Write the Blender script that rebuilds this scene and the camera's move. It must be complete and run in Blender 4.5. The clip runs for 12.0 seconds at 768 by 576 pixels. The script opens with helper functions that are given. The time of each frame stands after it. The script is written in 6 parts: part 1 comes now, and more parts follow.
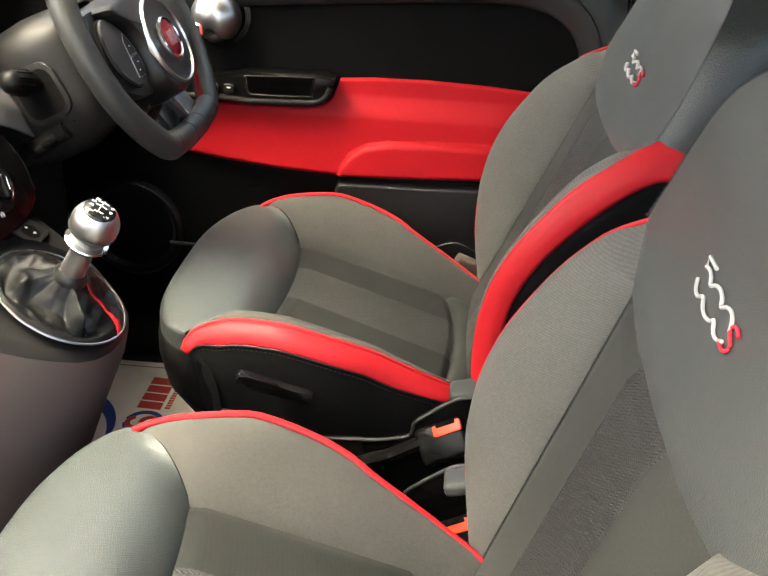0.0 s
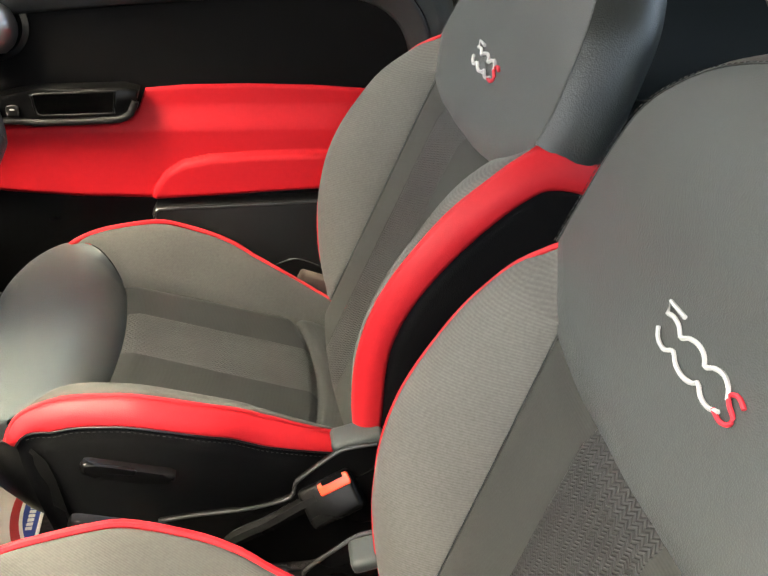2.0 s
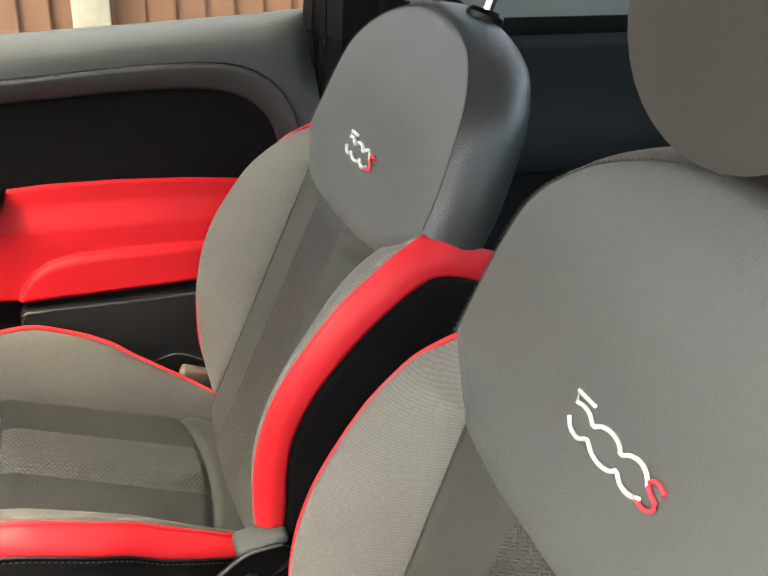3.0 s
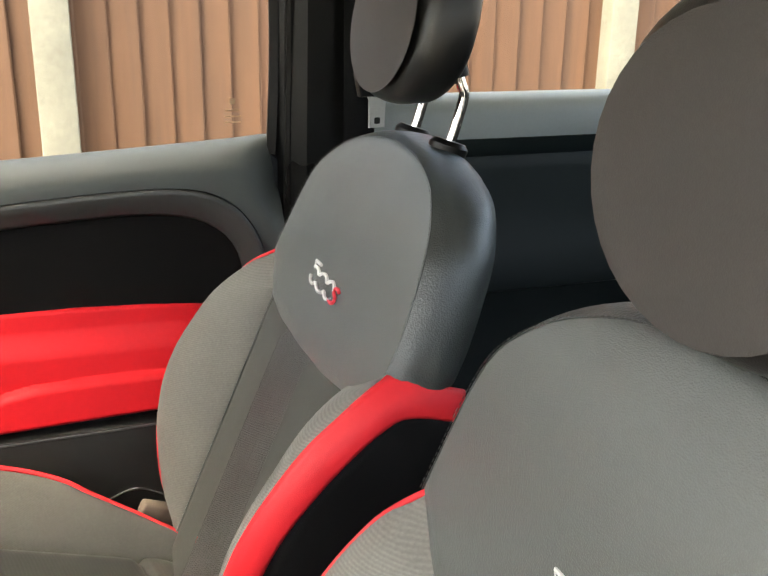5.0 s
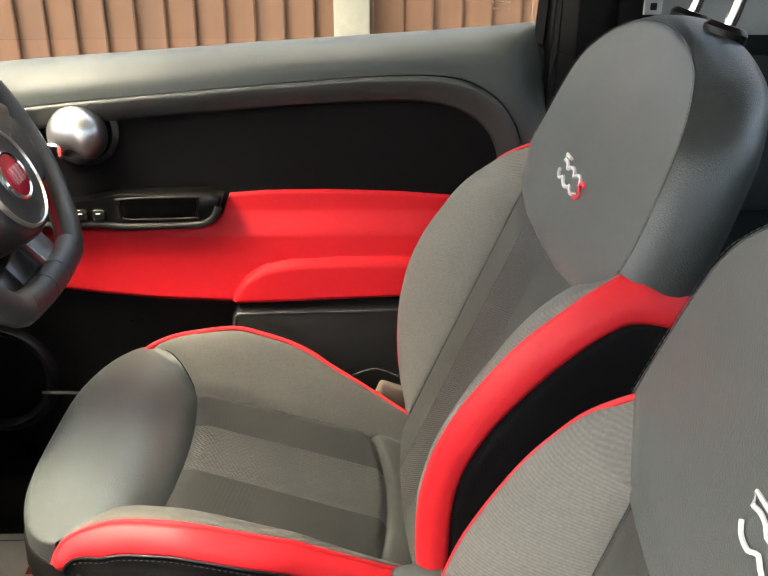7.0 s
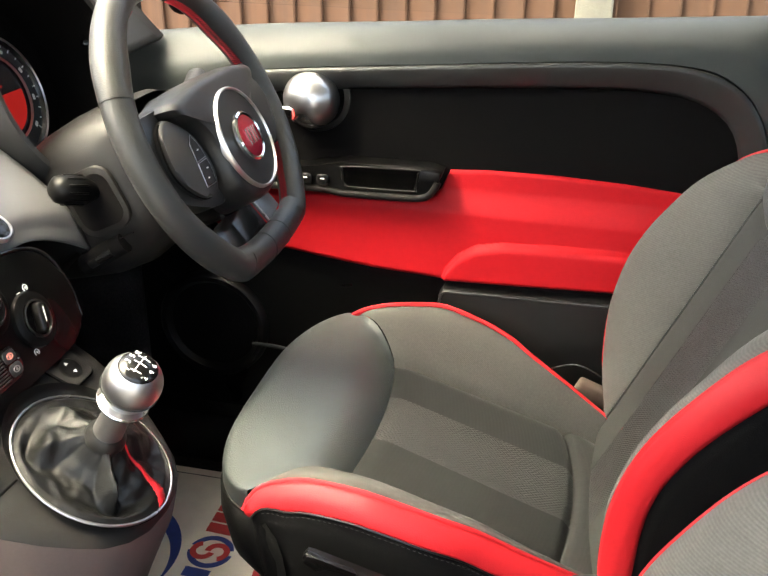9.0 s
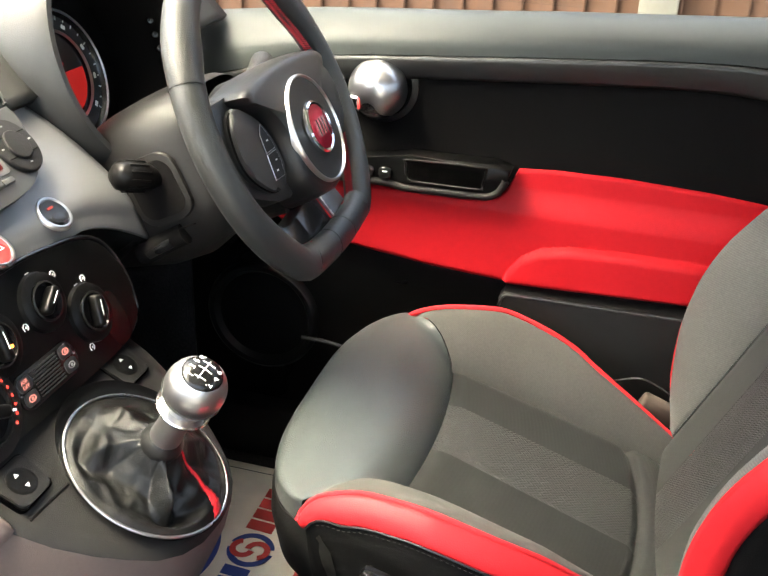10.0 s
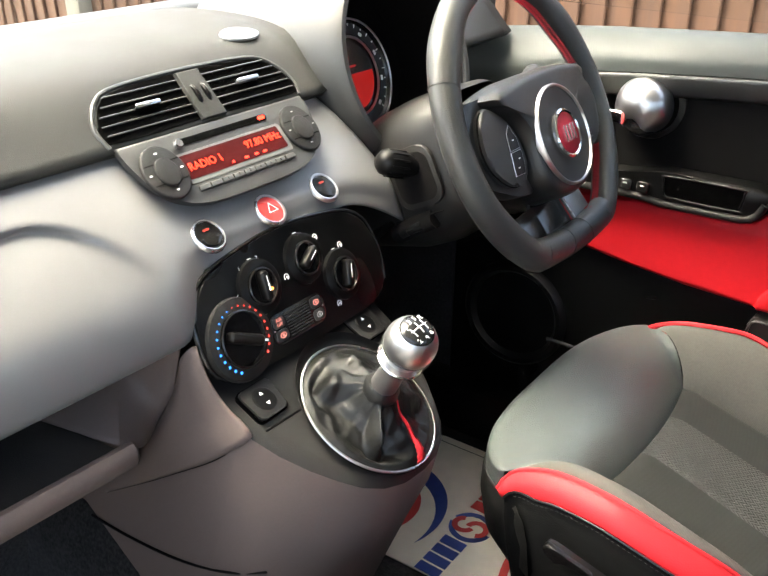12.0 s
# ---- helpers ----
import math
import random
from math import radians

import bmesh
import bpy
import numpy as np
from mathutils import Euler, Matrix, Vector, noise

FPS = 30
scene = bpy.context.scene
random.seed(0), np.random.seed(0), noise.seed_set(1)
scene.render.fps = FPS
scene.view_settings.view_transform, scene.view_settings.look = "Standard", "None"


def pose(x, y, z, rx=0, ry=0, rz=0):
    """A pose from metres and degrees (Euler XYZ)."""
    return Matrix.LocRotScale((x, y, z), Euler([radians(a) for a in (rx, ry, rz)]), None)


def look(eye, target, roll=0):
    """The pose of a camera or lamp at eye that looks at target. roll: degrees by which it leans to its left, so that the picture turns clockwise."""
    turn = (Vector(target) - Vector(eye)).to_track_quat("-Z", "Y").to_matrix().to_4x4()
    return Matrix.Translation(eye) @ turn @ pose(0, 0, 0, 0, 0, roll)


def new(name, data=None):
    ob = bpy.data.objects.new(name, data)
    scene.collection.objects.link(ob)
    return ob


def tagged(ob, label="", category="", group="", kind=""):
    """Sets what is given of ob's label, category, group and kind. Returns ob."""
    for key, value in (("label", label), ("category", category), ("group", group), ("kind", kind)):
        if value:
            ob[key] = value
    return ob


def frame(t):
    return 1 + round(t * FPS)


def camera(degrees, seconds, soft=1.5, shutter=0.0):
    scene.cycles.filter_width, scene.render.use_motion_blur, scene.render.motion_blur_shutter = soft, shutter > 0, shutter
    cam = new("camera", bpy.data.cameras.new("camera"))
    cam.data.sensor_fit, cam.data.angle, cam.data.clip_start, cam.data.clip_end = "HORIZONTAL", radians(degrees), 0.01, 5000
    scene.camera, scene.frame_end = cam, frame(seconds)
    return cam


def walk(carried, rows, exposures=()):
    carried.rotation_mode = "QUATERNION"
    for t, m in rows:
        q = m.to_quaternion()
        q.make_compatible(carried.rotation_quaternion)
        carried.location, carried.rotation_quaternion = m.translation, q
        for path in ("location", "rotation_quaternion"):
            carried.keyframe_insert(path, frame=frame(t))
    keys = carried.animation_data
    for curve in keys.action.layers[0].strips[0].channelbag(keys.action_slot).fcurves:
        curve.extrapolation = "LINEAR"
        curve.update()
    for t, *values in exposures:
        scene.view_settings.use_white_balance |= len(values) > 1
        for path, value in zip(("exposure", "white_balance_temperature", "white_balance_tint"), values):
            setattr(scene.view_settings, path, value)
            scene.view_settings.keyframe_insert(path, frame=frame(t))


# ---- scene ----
cam = camera(45.5, 12.0)
PATH = [
    (0, (0.209, -0.84, 0.924), (0.062, 0.926, -0.004), 1.9),
    (0.5, (0.229, -0.781, 0.921), (0.105, 0.975, -0.029), 2.0),
    (1, (0.229, -0.731, 0.911), (0.12, 1.012, -0.063), 1.8),
    (1.5, (0.18, -0.702, 0.914), (0.246, 1.037, -0.072), 1.7),
    (2, (0.139, -0.692, 0.922), (0.427, 1.036, -0.043), 1.6),
    (2.5, (0.119, -0.688, 0.934), (0.584, 1.031, 0.022), 1.6),
    (3, (0.113, -0.673, 0.944), (0.702, 1.049, 0.115), 1.5),
    (3.5, (0.116, -0.651, 0.966), (0.79, 1.077, 0.22), 1.3),
    (3.7, (0.122, -0.643, 0.972), (0.817, 1.092, 0.26), 1.4),
    (5.3, (0.146, -0.629, 0.969), (0.775, 1.161, 0.335), 1.2),
    (5.5, (0.154, -0.627, 0.966), (0.728, 1.174, 0.311), 1.0),
    (6, (0.167, -0.622, 0.955), (0.58, 1.199, 0.239), 0.6),
    (6.5, (0.178, -0.619, 0.944), (0.409, 1.207, 0.172), 0.1),
    (7, (0.189, -0.623, 0.935), (0.24, 1.206, 0.125), -0.2),
    (7.2, (0.193, -0.622, 0.934), (0.178, 1.204, 0.112), -0.1),
    (8.8, (0.197, -0.612, 0.936), (-0.165, 1.157, 0.08), 0.9),
    (9, (0.183, -0.605, 0.936), (-0.206, 1.159, 0.078), 0.8),
    (9.5, (0.13, -0.58, 0.935), (-0.294, 1.169, 0.062), 1.6),
    (10, (0.13, -0.562, 0.932), (-0.315, 1.172, 0.04), 2.7),
    (10.5, (0.167, -0.555, 0.927), (-0.457, 1.12, 0.029), 2.1),
    (11, (0.188, -0.569, 0.934), (-0.592, 1.039, 0.036), 1.7),
    (11.5, (0.215, -0.591, 0.935), (-0.707, 0.951, 0.056), 1.0),
    (12, (0.233, -0.62, 0.938), (-0.8, 0.858, 0.074), 0.9),
]
walk(cam, [(t, look(eye, target, roll)) for t, eye, target, roll in PATH], [(0.0, 2.78, 7600, 0), (1.5, 2.95, 7600, 0), (2.5, 3.02, 7700, 0), (3.5, 3.3, 7800, 0), (5.5, 3.14, 7800, 0), (7.0, 3.07, 7700, 0), (9.0, 3.05, 7600, 0), (10.5, 3.2, 7200, 0), (12.0, 3.1, 7100, 0)])

# ---- world and light ----
world = bpy.data.worlds.new("World")
scene.world = world
world.use_nodes = True
wn = world.node_tree
sky = wn.nodes.new("ShaderNodeTexSky")
sky.sky_type = "NISHITA"
sky.sun_disc = False
sky.sun_elevation = radians(66)
sky.sun_rotation = radians(248)
sky.air_density, sky.dust_density, sky.ozone_density = 0.6, 6.0, 0.6
wn.nodes["Background"].inputs["Strength"].default_value = 0.245
wn.links.new(sky.outputs["Color"], wn.nodes["Background"].inputs["Color"])
sun = new("sun", bpy.data.lights.new("sun", "SUN"))
sun.data.energy, sun.data.angle, sun.data.color = 0.3, radians(35), (1.0, 0.96, 0.9)
sun.matrix_world = look((-1.77, -0.72, 4.79), (0, 0, 0.5))

# ---- materials ----


def material(name, color, rough=0.6, metal=0.0, vary=0.15, grain=60.0, bump=0.0, bump_scale=400.0, coat=0.0, spec=0.5):
    """A principled material with blotches, grain and fine relief, in metres of the object."""
    m = bpy.data.materials.new(name)
    m.use_nodes = True
    nt = m.node_tree
    b = nt.nodes["Principled BSDF"]
    b.inputs["Roughness"].default_value = rough
    b.inputs["Metallic"].default_value = metal
    b.inputs["Coat Weight"].default_value = coat
    b.inputs["Specular IOR Level"].default_value = spec
    tc = nt.nodes.new("ShaderNodeTexCoord")
    n1 = nt.nodes.new("ShaderNodeTexNoise")
    n1.inputs["Scale"].default_value = grain
    n1.inputs["Detail"].default_value = 5
    n2 = nt.nodes.new("ShaderNodeTexNoise")
    n2.inputs["Scale"].default_value = 7.0
    mix = nt.nodes.new("ShaderNodeMath")
    mix.operation = "ADD"
    ramp = nt.nodes.new("ShaderNodeMapRange")
    ramp.inputs["From Min"].default_value, ramp.inputs["From Max"].default_value = 0.6, 1.4
    ramp.inputs["To Min"].default_value, ramp.inputs["To Max"].default_value = 1 - vary, 1 + vary
    col = nt.nodes.new("ShaderNodeVectorMath")
    col.operation = "SCALE"
    col.inputs[0].default_value = color
    for n in (n1, n2):
        nt.links.new(tc.outputs["Object"], n.inputs["Vector"])
    nt.links.new(n1.outputs["Fac"], mix.inputs[0])
    nt.links.new(n2.outputs["Fac"], mix.inputs[1])
    nt.links.new(mix.outputs[0], ramp.inputs["Value"])
    nt.links.new(ramp.outputs["Result"], col.inputs["Scale"])
    nt.links.new(col.outputs["Vector"], b.inputs["Base Color"])
    r = nt.nodes.new("ShaderNodeMapRange")
    r.inputs["From Min"].default_value, r.inputs["From Max"].default_value = 0.3, 0.7
    r.inputs["To Min"].default_value, r.inputs["To Max"].default_value = max(0.02, rough - 0.06), min(1.0, rough + 0.06)
    nt.links.new(n2.outputs["Fac"], r.inputs["Value"])
    nt.links.new(r.outputs["Result"], b.inputs["Roughness"])
    if bump:
        v = nt.nodes.new("ShaderNodeTexVoronoi")
        v.inputs["Scale"].default_value = bump_scale
        bp = nt.nodes.new("ShaderNodeBump")
        bp.inputs["Strength"].default_value = bump
        bp.inputs["Distance"].default_value = 0.001
        nt.links.new(tc.outputs["Object"], v.inputs["Vector"])
        nt.links.new(v.outputs["Distance"], bp.inputs["Height"])
        nt.links.new(bp.outputs["Normal"], b.inputs["Normal"])
    return m


def fabric(name, light, dark, pitch, axis="Z", angle=0.0, rough=0.9, sheen=0.05):
    """Woven cloth: fine ribs across one axis, with grain in the threads and soft blotches."""
    m = material(name, light, rough, 0, 0.24, 420, spec=0.16)
    nt = m.node_tree
    b = nt.nodes["Principled BSDF"]
    b.inputs["Sheen Weight"].default_value = sheen
    b.inputs["Sheen Roughness"].default_value = 0.4
    tc = next(n for n in nt.nodes if n.type == "TEX_COORD")
    mp = nt.nodes.new("ShaderNodeMapping")
    mp.inputs["Rotation"].default_value = (angle, 0, angle)
    w = nt.nodes.new("ShaderNodeTexWave")
    w.wave_type, w.bands_direction = "BANDS", axis
    w.inputs["Scale"].default_value = 0.314 / pitch
    w.inputs["Distortion"].default_value = 0.4
    w.inputs["Detail"].default_value = 1
    w.inputs["Detail Scale"].default_value = 3
    mx = nt.nodes.new("ShaderNodeMix")
    mx.data_type = "RGBA"
    old = b.inputs["Base Color"].links[0].from_socket
    sc = nt.nodes.new("ShaderNodeVectorMath")
    sc.operation = "SCALE"
    sc.inputs["Scale"].default_value = dark
    nt.links.new(old, sc.inputs[0])
    nt.links.new(tc.outputs["Object"], mp.inputs["Vector"])
    nt.links.new(mp.outputs["Vector"], w.inputs["Vector"])
    nt.links.new(w.outputs["Fac"], mx.inputs["Factor"])
    nt.links.new(sc.outputs["Vector"], mx.inputs["A"])
    nt.links.new(old, mx.inputs["B"])
    nt.links.new(mx.outputs["Result"], b.inputs["Base Color"])
    bp = nt.nodes.new("ShaderNodeBump")
    bp.inputs["Strength"].default_value = 0.12
    bp.inputs["Distance"].default_value = pitch * 0.4
    nt.links.new(w.outputs["Fac"], bp.inputs["Height"])
    nt.links.new(bp.outputs["Normal"], b.inputs["Normal"])
    return m


def glowing(name, color, strength):
    m = bpy.data.materials.new(name)
    m.use_nodes = True
    b = m.node_tree.nodes["Principled BSDF"]
    b.inputs["Base Color"].default_value = (*[c * 0.04 for c in color], 1)
    b.inputs["Specular IOR Level"].default_value = 0.1
    b.inputs["Emission Color"].default_value = (*color, 1)
    b.inputs["Emission Strength"].default_value = strength
    return m


def glass(name, tint, rough=0.0):
    m = bpy.data.materials.new(name)
    m.use_nodes = True
    b = m.node_tree.nodes["Principled BSDF"]
    b.inputs["Base Color"].default_value = (*tint, 1)
    b.inputs["Transmission Weight"].default_value = 1
    b.inputs["Roughness"].default_value = rough
    b.inputs["IOR"].default_value = 1.02
    return m


LEATHER = material("dark_leather", (0.040, 0.0468, 0.0466), 0.38, 0, 0.10, 200, 0.3, 700, spec=0.5)
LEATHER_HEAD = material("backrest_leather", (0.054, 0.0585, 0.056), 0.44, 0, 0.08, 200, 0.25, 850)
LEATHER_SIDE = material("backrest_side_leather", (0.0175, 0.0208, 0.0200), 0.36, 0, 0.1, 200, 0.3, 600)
LEATHER_BLACK = material("black_leather", (0.006, 0.0062, 0.0062), 0.33, 0, 0.12, 200, 0.10, 900, spec=0.34)
# Cushion copies of the bolster and insert cloths are darker, shade put into colour.
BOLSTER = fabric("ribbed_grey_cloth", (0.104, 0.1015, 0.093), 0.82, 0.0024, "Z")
CUSHION_BOLSTER = fabric("shaded_twill_cloth", (0.066, 0.0650, 0.0590), 0.84, 0.0016, "DIAGONAL")
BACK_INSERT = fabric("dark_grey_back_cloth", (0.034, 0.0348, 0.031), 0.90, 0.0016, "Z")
INSERT = fabric("shaded_insert_cloth", (0.0165, 0.0176, 0.0165), 0.88, 0.0016, "Z")


def embossed(name, light, dark, cell, along, steep=0.8):
    """Cloth with a raised weave of short diagonal links, turned about in every second cell."""
    m = material(name, light, 0.62, 0, 0.15, 600, spec=0.30)
    nt = m.node_tree
    b = nt.nodes["Principled BSDF"]
    tc = next(n for n in nt.nodes if n.type == "TEX_COORD")

    def calc(op, a, c=None):
        n = nt.nodes.new("ShaderNodeMath")
        n.operation = op
        for k, v in enumerate((a, c)):
            if v is None:
                continue
            if isinstance(v, (int, float)):
                n.inputs[k].default_value = v
            else:
                nt.links.new(v, n.inputs[k])
        return n.outputs[0]

    sep = nt.nodes.new("ShaderNodeSeparateXYZ")
    nt.links.new(tc.outputs["Object"], sep.inputs[0])
    u = calc("MULTIPLY", sep.outputs["Y"], 1 / cell)
    v = calc("MULTIPLY", sep.outputs[along], steep / cell)
    odd = calc("MODULO", calc("FLOOR", calc("ADD", u, 200.0)), 2.0)
    flip = calc("SUBTRACT", calc("MULTIPLY", odd, 2.0), 1.0)
    ph = calc("ADD", u, calc("MULTIPLY", v, flip))
    h = calc("SMOOTH_MIN", calc("ABSOLUTE", calc("SINE", calc("MULTIPLY", ph, math.pi))), 0.8)
    old = b.inputs["Base Color"].links[0].from_socket
    sc = nt.nodes.new("ShaderNodeVectorMath")
    sc.operation = "SCALE"
    sc.inputs["Scale"].default_value = dark
    mx = nt.nodes.new("ShaderNodeMix")
    mx.data_type = "RGBA"
    nt.links.new(old, sc.inputs[0])
    nt.links.new(h, mx.inputs["Factor"])
    nt.links.new(sc.outputs["Vector"], mx.inputs["A"])
    nt.links.new(old, mx.inputs["B"])
    nt.links.new(mx.outputs["Result"], b.inputs["Base Color"])
    bp = nt.nodes.new("ShaderNodeBump")
    bp.inputs["Strength"].default_value = 0.9
    bp.inputs["Distance"].default_value = cell * 0.35
    nt.links.new(h, bp.inputs["Height"])
    nt.links.new(bp.outputs["Normal"], b.inputs["Normal"])
    return m


MESH = embossed("embossed_charcoal_cloth", (0.036, 0.0356, 0.0338), 0.42, 0.0042, "Z", 1.5)
STRIPE = embossed("embossed_seat_cloth", (0.033, 0.0348, 0.0330), 0.62, 0.0044, "X")
RED_VINYL = material("red_vinyl", (0.385, 0.0105, 0.017), 0.55, 0, 0.06, 150, 0.12, 900, spec=0.22)
RED_DOOR = material("red_door_vinyl", (0.405, 0.0085, 0.015), 0.52, 0, 0.06, 150, 0.14, 900, spec=0.15)
SIDE_CLOTH = material("black_side_cloth", (0.0025, 0.0026, 0.0028), 0.85, 0, 0.3, 500, 0.2, 900, spec=0.08)
PLASTIC = material("black_plastic", (0.0028, 0.0028, 0.0028), 0.32, 0, 0.15, 300, 0.12, 900, spec=0.14)
PLASTIC_GLOSS = material("glossy_black_plastic", (0.007, 0.007, 0.007), 0.22, 0, 0.1, 300, spec=0.4)
DASH = material("grained_dash_plastic", (0.0200, 0.0200, 0.0188), 0.62, 0, 0.06, 400, 0.15, 1200, spec=0.2)
SILL = material("sill_plastic", (0.036, 0.0408, 0.0388), 0.46, 0, 0.08, 400, 0.14, 1200, spec=0.24)
TRIM = material("door_trim_plastic", (0.019, 0.0196, 0.0187), 0.42, 0, 0.10, 400, 0.12, 1200)
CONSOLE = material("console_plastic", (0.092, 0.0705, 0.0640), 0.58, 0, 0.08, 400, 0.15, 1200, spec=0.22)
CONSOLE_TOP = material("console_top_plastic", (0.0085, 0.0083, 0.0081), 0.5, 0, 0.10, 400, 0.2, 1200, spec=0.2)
PAINT = material("grey_metallic_panel", (0.122, 0.1225, 0.1235), 0.40, 0.30, 0.04, 900, coat=0.15)
for link_ in list(PAINT.node_tree.links):
    if link_.to_socket.name == "Roughness":
        PAINT.node_tree.links.remove(link_)
VELOUR = material("black_velour", (0.003, 0.0027, 0.0027), 0.9, 0, 0.4, 300, spec=0.08)
# Near-black for flat sheets that stand in for the shade inside recesses.
RECESS_SHADE = material("recess_shade", (0.0007, 0.0007, 0.0007), 0.9, 0, 0.2, 300, spec=0.02)
CARPET = material("charcoal_carpet", (0.030, 0.0285, 0.0285), 0.95, 0, 0.8, 200, 1.0, 350, spec=0.06)
CHROME = material("chrome", (0.8, 0.8, 0.8), 0.12, 1.0, 0.03, 100)
DULL_CHROME = material("dull_chrome", (0.36, 0.36, 0.36), 0.28, 1.0, 0.05, 200)
SATIN = material("satin_aluminium", (0.50, 0.50, 0.51), 0.3, 1.0, 0.05, 300)
KNOB = material("satin_knob_metal", (0.40, 0.40, 0.405), 0.34, 1.0, 0.06, 300)
PAPER = material("mat_paper", (0.88, 0.83, 0.72), 0.8, 0, 0.10, 30)
PRINT_RED = material("red_print", (0.55, 0.05, 0.05), 0.8)
PRINT_BLUE = material("blue_print", (0.03, 0.06, 0.28), 0.8)
THREAD_WHITE = material("white_embroidery", (0.44, 0.44, 0.425), 0.7, 0, 0.15, 900)
THREAD_RED = material("red_embroidery", (0.50, 0.02, 0.035), 0.7, 0, 0.15, 900)
THREAD_GREY = material("grey_thread", (0.028, 0.028, 0.026), 0.8)
WHITE = material("white_marking", (0.75, 0.75, 0.73), 0.6)
GREY_BELT = material("belt_grey_plastic", (0.20, 0.20, 0.195), 0.5, 0, 0.1, 300)
ORANGE = material("orange_button", (0.72, 0.045, 0.014), 0.4)
CONCRETE = material("fence_concrete", (0.155, 0.15, 0.12), 0.9, 0, 0.2, 60, 0.5, 120)
GROUND = material("bounce_ground", (0.24, 0.228, 0.208), 0.9, 0, 0.3, 80, 0.5, 150)
SHROUD = material("shroud_plastic", (0.0098, 0.0093, 0.0088), 0.38, 0, 0.10, 400, 0.18, 1200, spec=0.24)
GLASS = glass("window_glass", (0.93, 0.95, 0.94))
LED_RED = glowing("red_display", (1.0, 0.025, 0.015), 1.3)
LED_BACK = glowing("display_back", (0.5, 0.01, 0.01), 0.010)
GAUGE_RED = glowing("red_gauge", (1.0, 0.03, 0.03), 0.042)
LAMP_ORANGE = glowing("orange_lamp", (1.0, 0.25, 0.05), 0.8)

REAR_CLOTH = fabric("rear_strip_cloth", (0.030, 0.031, 0.029), 0.9, 0.0016, "Z")
SHELF = material("shelf_plastic", (0.020, 0.0185, 0.018), 0.6, 0, 0.15, 300, 0.2, 900, spec=0.2)
POCKET = material("pocket_plastic", (0.0085, 0.0084, 0.0082), 0.45, 0, 0.12, 400, 0.2, 1200, spec=0.25)
SPEAKER = material("speaker_plastic", (0.004, 0.004, 0.0042), 0.34, 0, 0.15, 300, 0.10, 900, spec=0.45)
SPOKE = material("wheel_spoke_plastic", (0.019, 0.019, 0.0185), 0.38, 0, 0.10, 300, 0.15, 1100, spec=0.36)
BAG = material("airbag_vinyl", (0.0085, 0.0085, 0.0083), 0.36, 0, 0.10, 300, 0.22, 1000, spec=0.45)
SPOKE_TRIM = material("spoke_trim_grey", (0.115, 0.115, 0.112), 0.35, 0.4)
GAITER = material("gaiter_leather", (0.0036, 0.0038, 0.0037), 0.34, 0, 0.15, 240, 0.24, 900, spec=0.22)

# ---- building helpers ----


def link(name, bm, mat, parent=None, label="", smooth=True, solid=0.0):
    me = bpy.data.meshes.new(name)
    bmesh.ops.recalc_face_normals(bm, faces=bm.faces) if not solid else None
    bm.to_mesh(me)
    bm.free()
    me.materials.append(mat)
    if smooth:
        for p in me.polygons:
            p.use_smooth = True
        me.set_sharp_from_angle(angle=radians(40))
    ob = new(name, me)
    if parent:
        ob.parent = parent
    if label:
        ob["label"] = label
    if solid:
        s = ob.modifiers.new("thickness", "SOLIDIFY")
        s.thickness, s.offset = solid, -1.0
    return ob


def part(name, bm, mat, parent, label="", smooth=True, solid=0.0):
    """One mesh object under a thing or a part."""
    return link(name, bm, mat, parent, label, smooth, solid)


def thing(name, label, category, at=(0, 0, 0), group="", kind=""):
    ob = new(name)
    ob.location = at
    ob.empty_display_size = 0.05
    return tagged(ob, label, category, group, kind)


def lerp(table, v):
    """Smooth value of a table of (key, value, ...) rows at v."""
    keys = [r[0] for r in table]
    out = []
    for c in range(1, len(table[0])):
        out.append(float(np.interp(v, keys, [r[c] for r in table])))
    return out


def smooth_rows(rows, n):
    """Resample a polyline of points with a Catmull-Rom curve to n points of even spacing."""
    p = [Vector(r) for r in rows]
    q = []
    for i in range(len(p) - 1):
        a, b, c, d = p[max(i - 1, 0)], p[i], p[i + 1], p[min(i + 2, len(p) - 1)]
        for k in range(12):
            t = k / 12
            q.append(0.5 * ((2 * b) + (c - a) * t + (2 * a - 5 * b + 4 * c - d) * t * t + (3 * b - a - 3 * c + d) * t ** 3))
    q.append(p[-1])
    s = [0.0]
    for a, b in zip(q, q[1:]):
        s.append(s[-1] + (b - a).length)
    want = np.linspace(0, s[-1], n)
    return [Vector([float(np.interp(w, s, [v[c] for v in q])) for c in range(len(q[0]))]) for w in want]


def grid(rows, closed=False, flip=False):
    """A quad sheet from rows of points."""
    bm = bmesh.new()
    vs = [[bm.verts.new(p) for p in r] for r in rows]
    for i in range(len(vs) - 1):
        m = len(vs[i])
        for j in range(m if closed else m - 1):
            k = (j + 1) % m
            f = (vs[i][j], vs[i][k], vs[i + 1][k], vs[i + 1][j])
            try:
                bm.faces.new(f[::-1] if flip else f)
            except ValueError:
                pass
    return bm


def cap(bm, ring):
    try:
        bm.faces.new(ring)
    except ValueError:
        pass


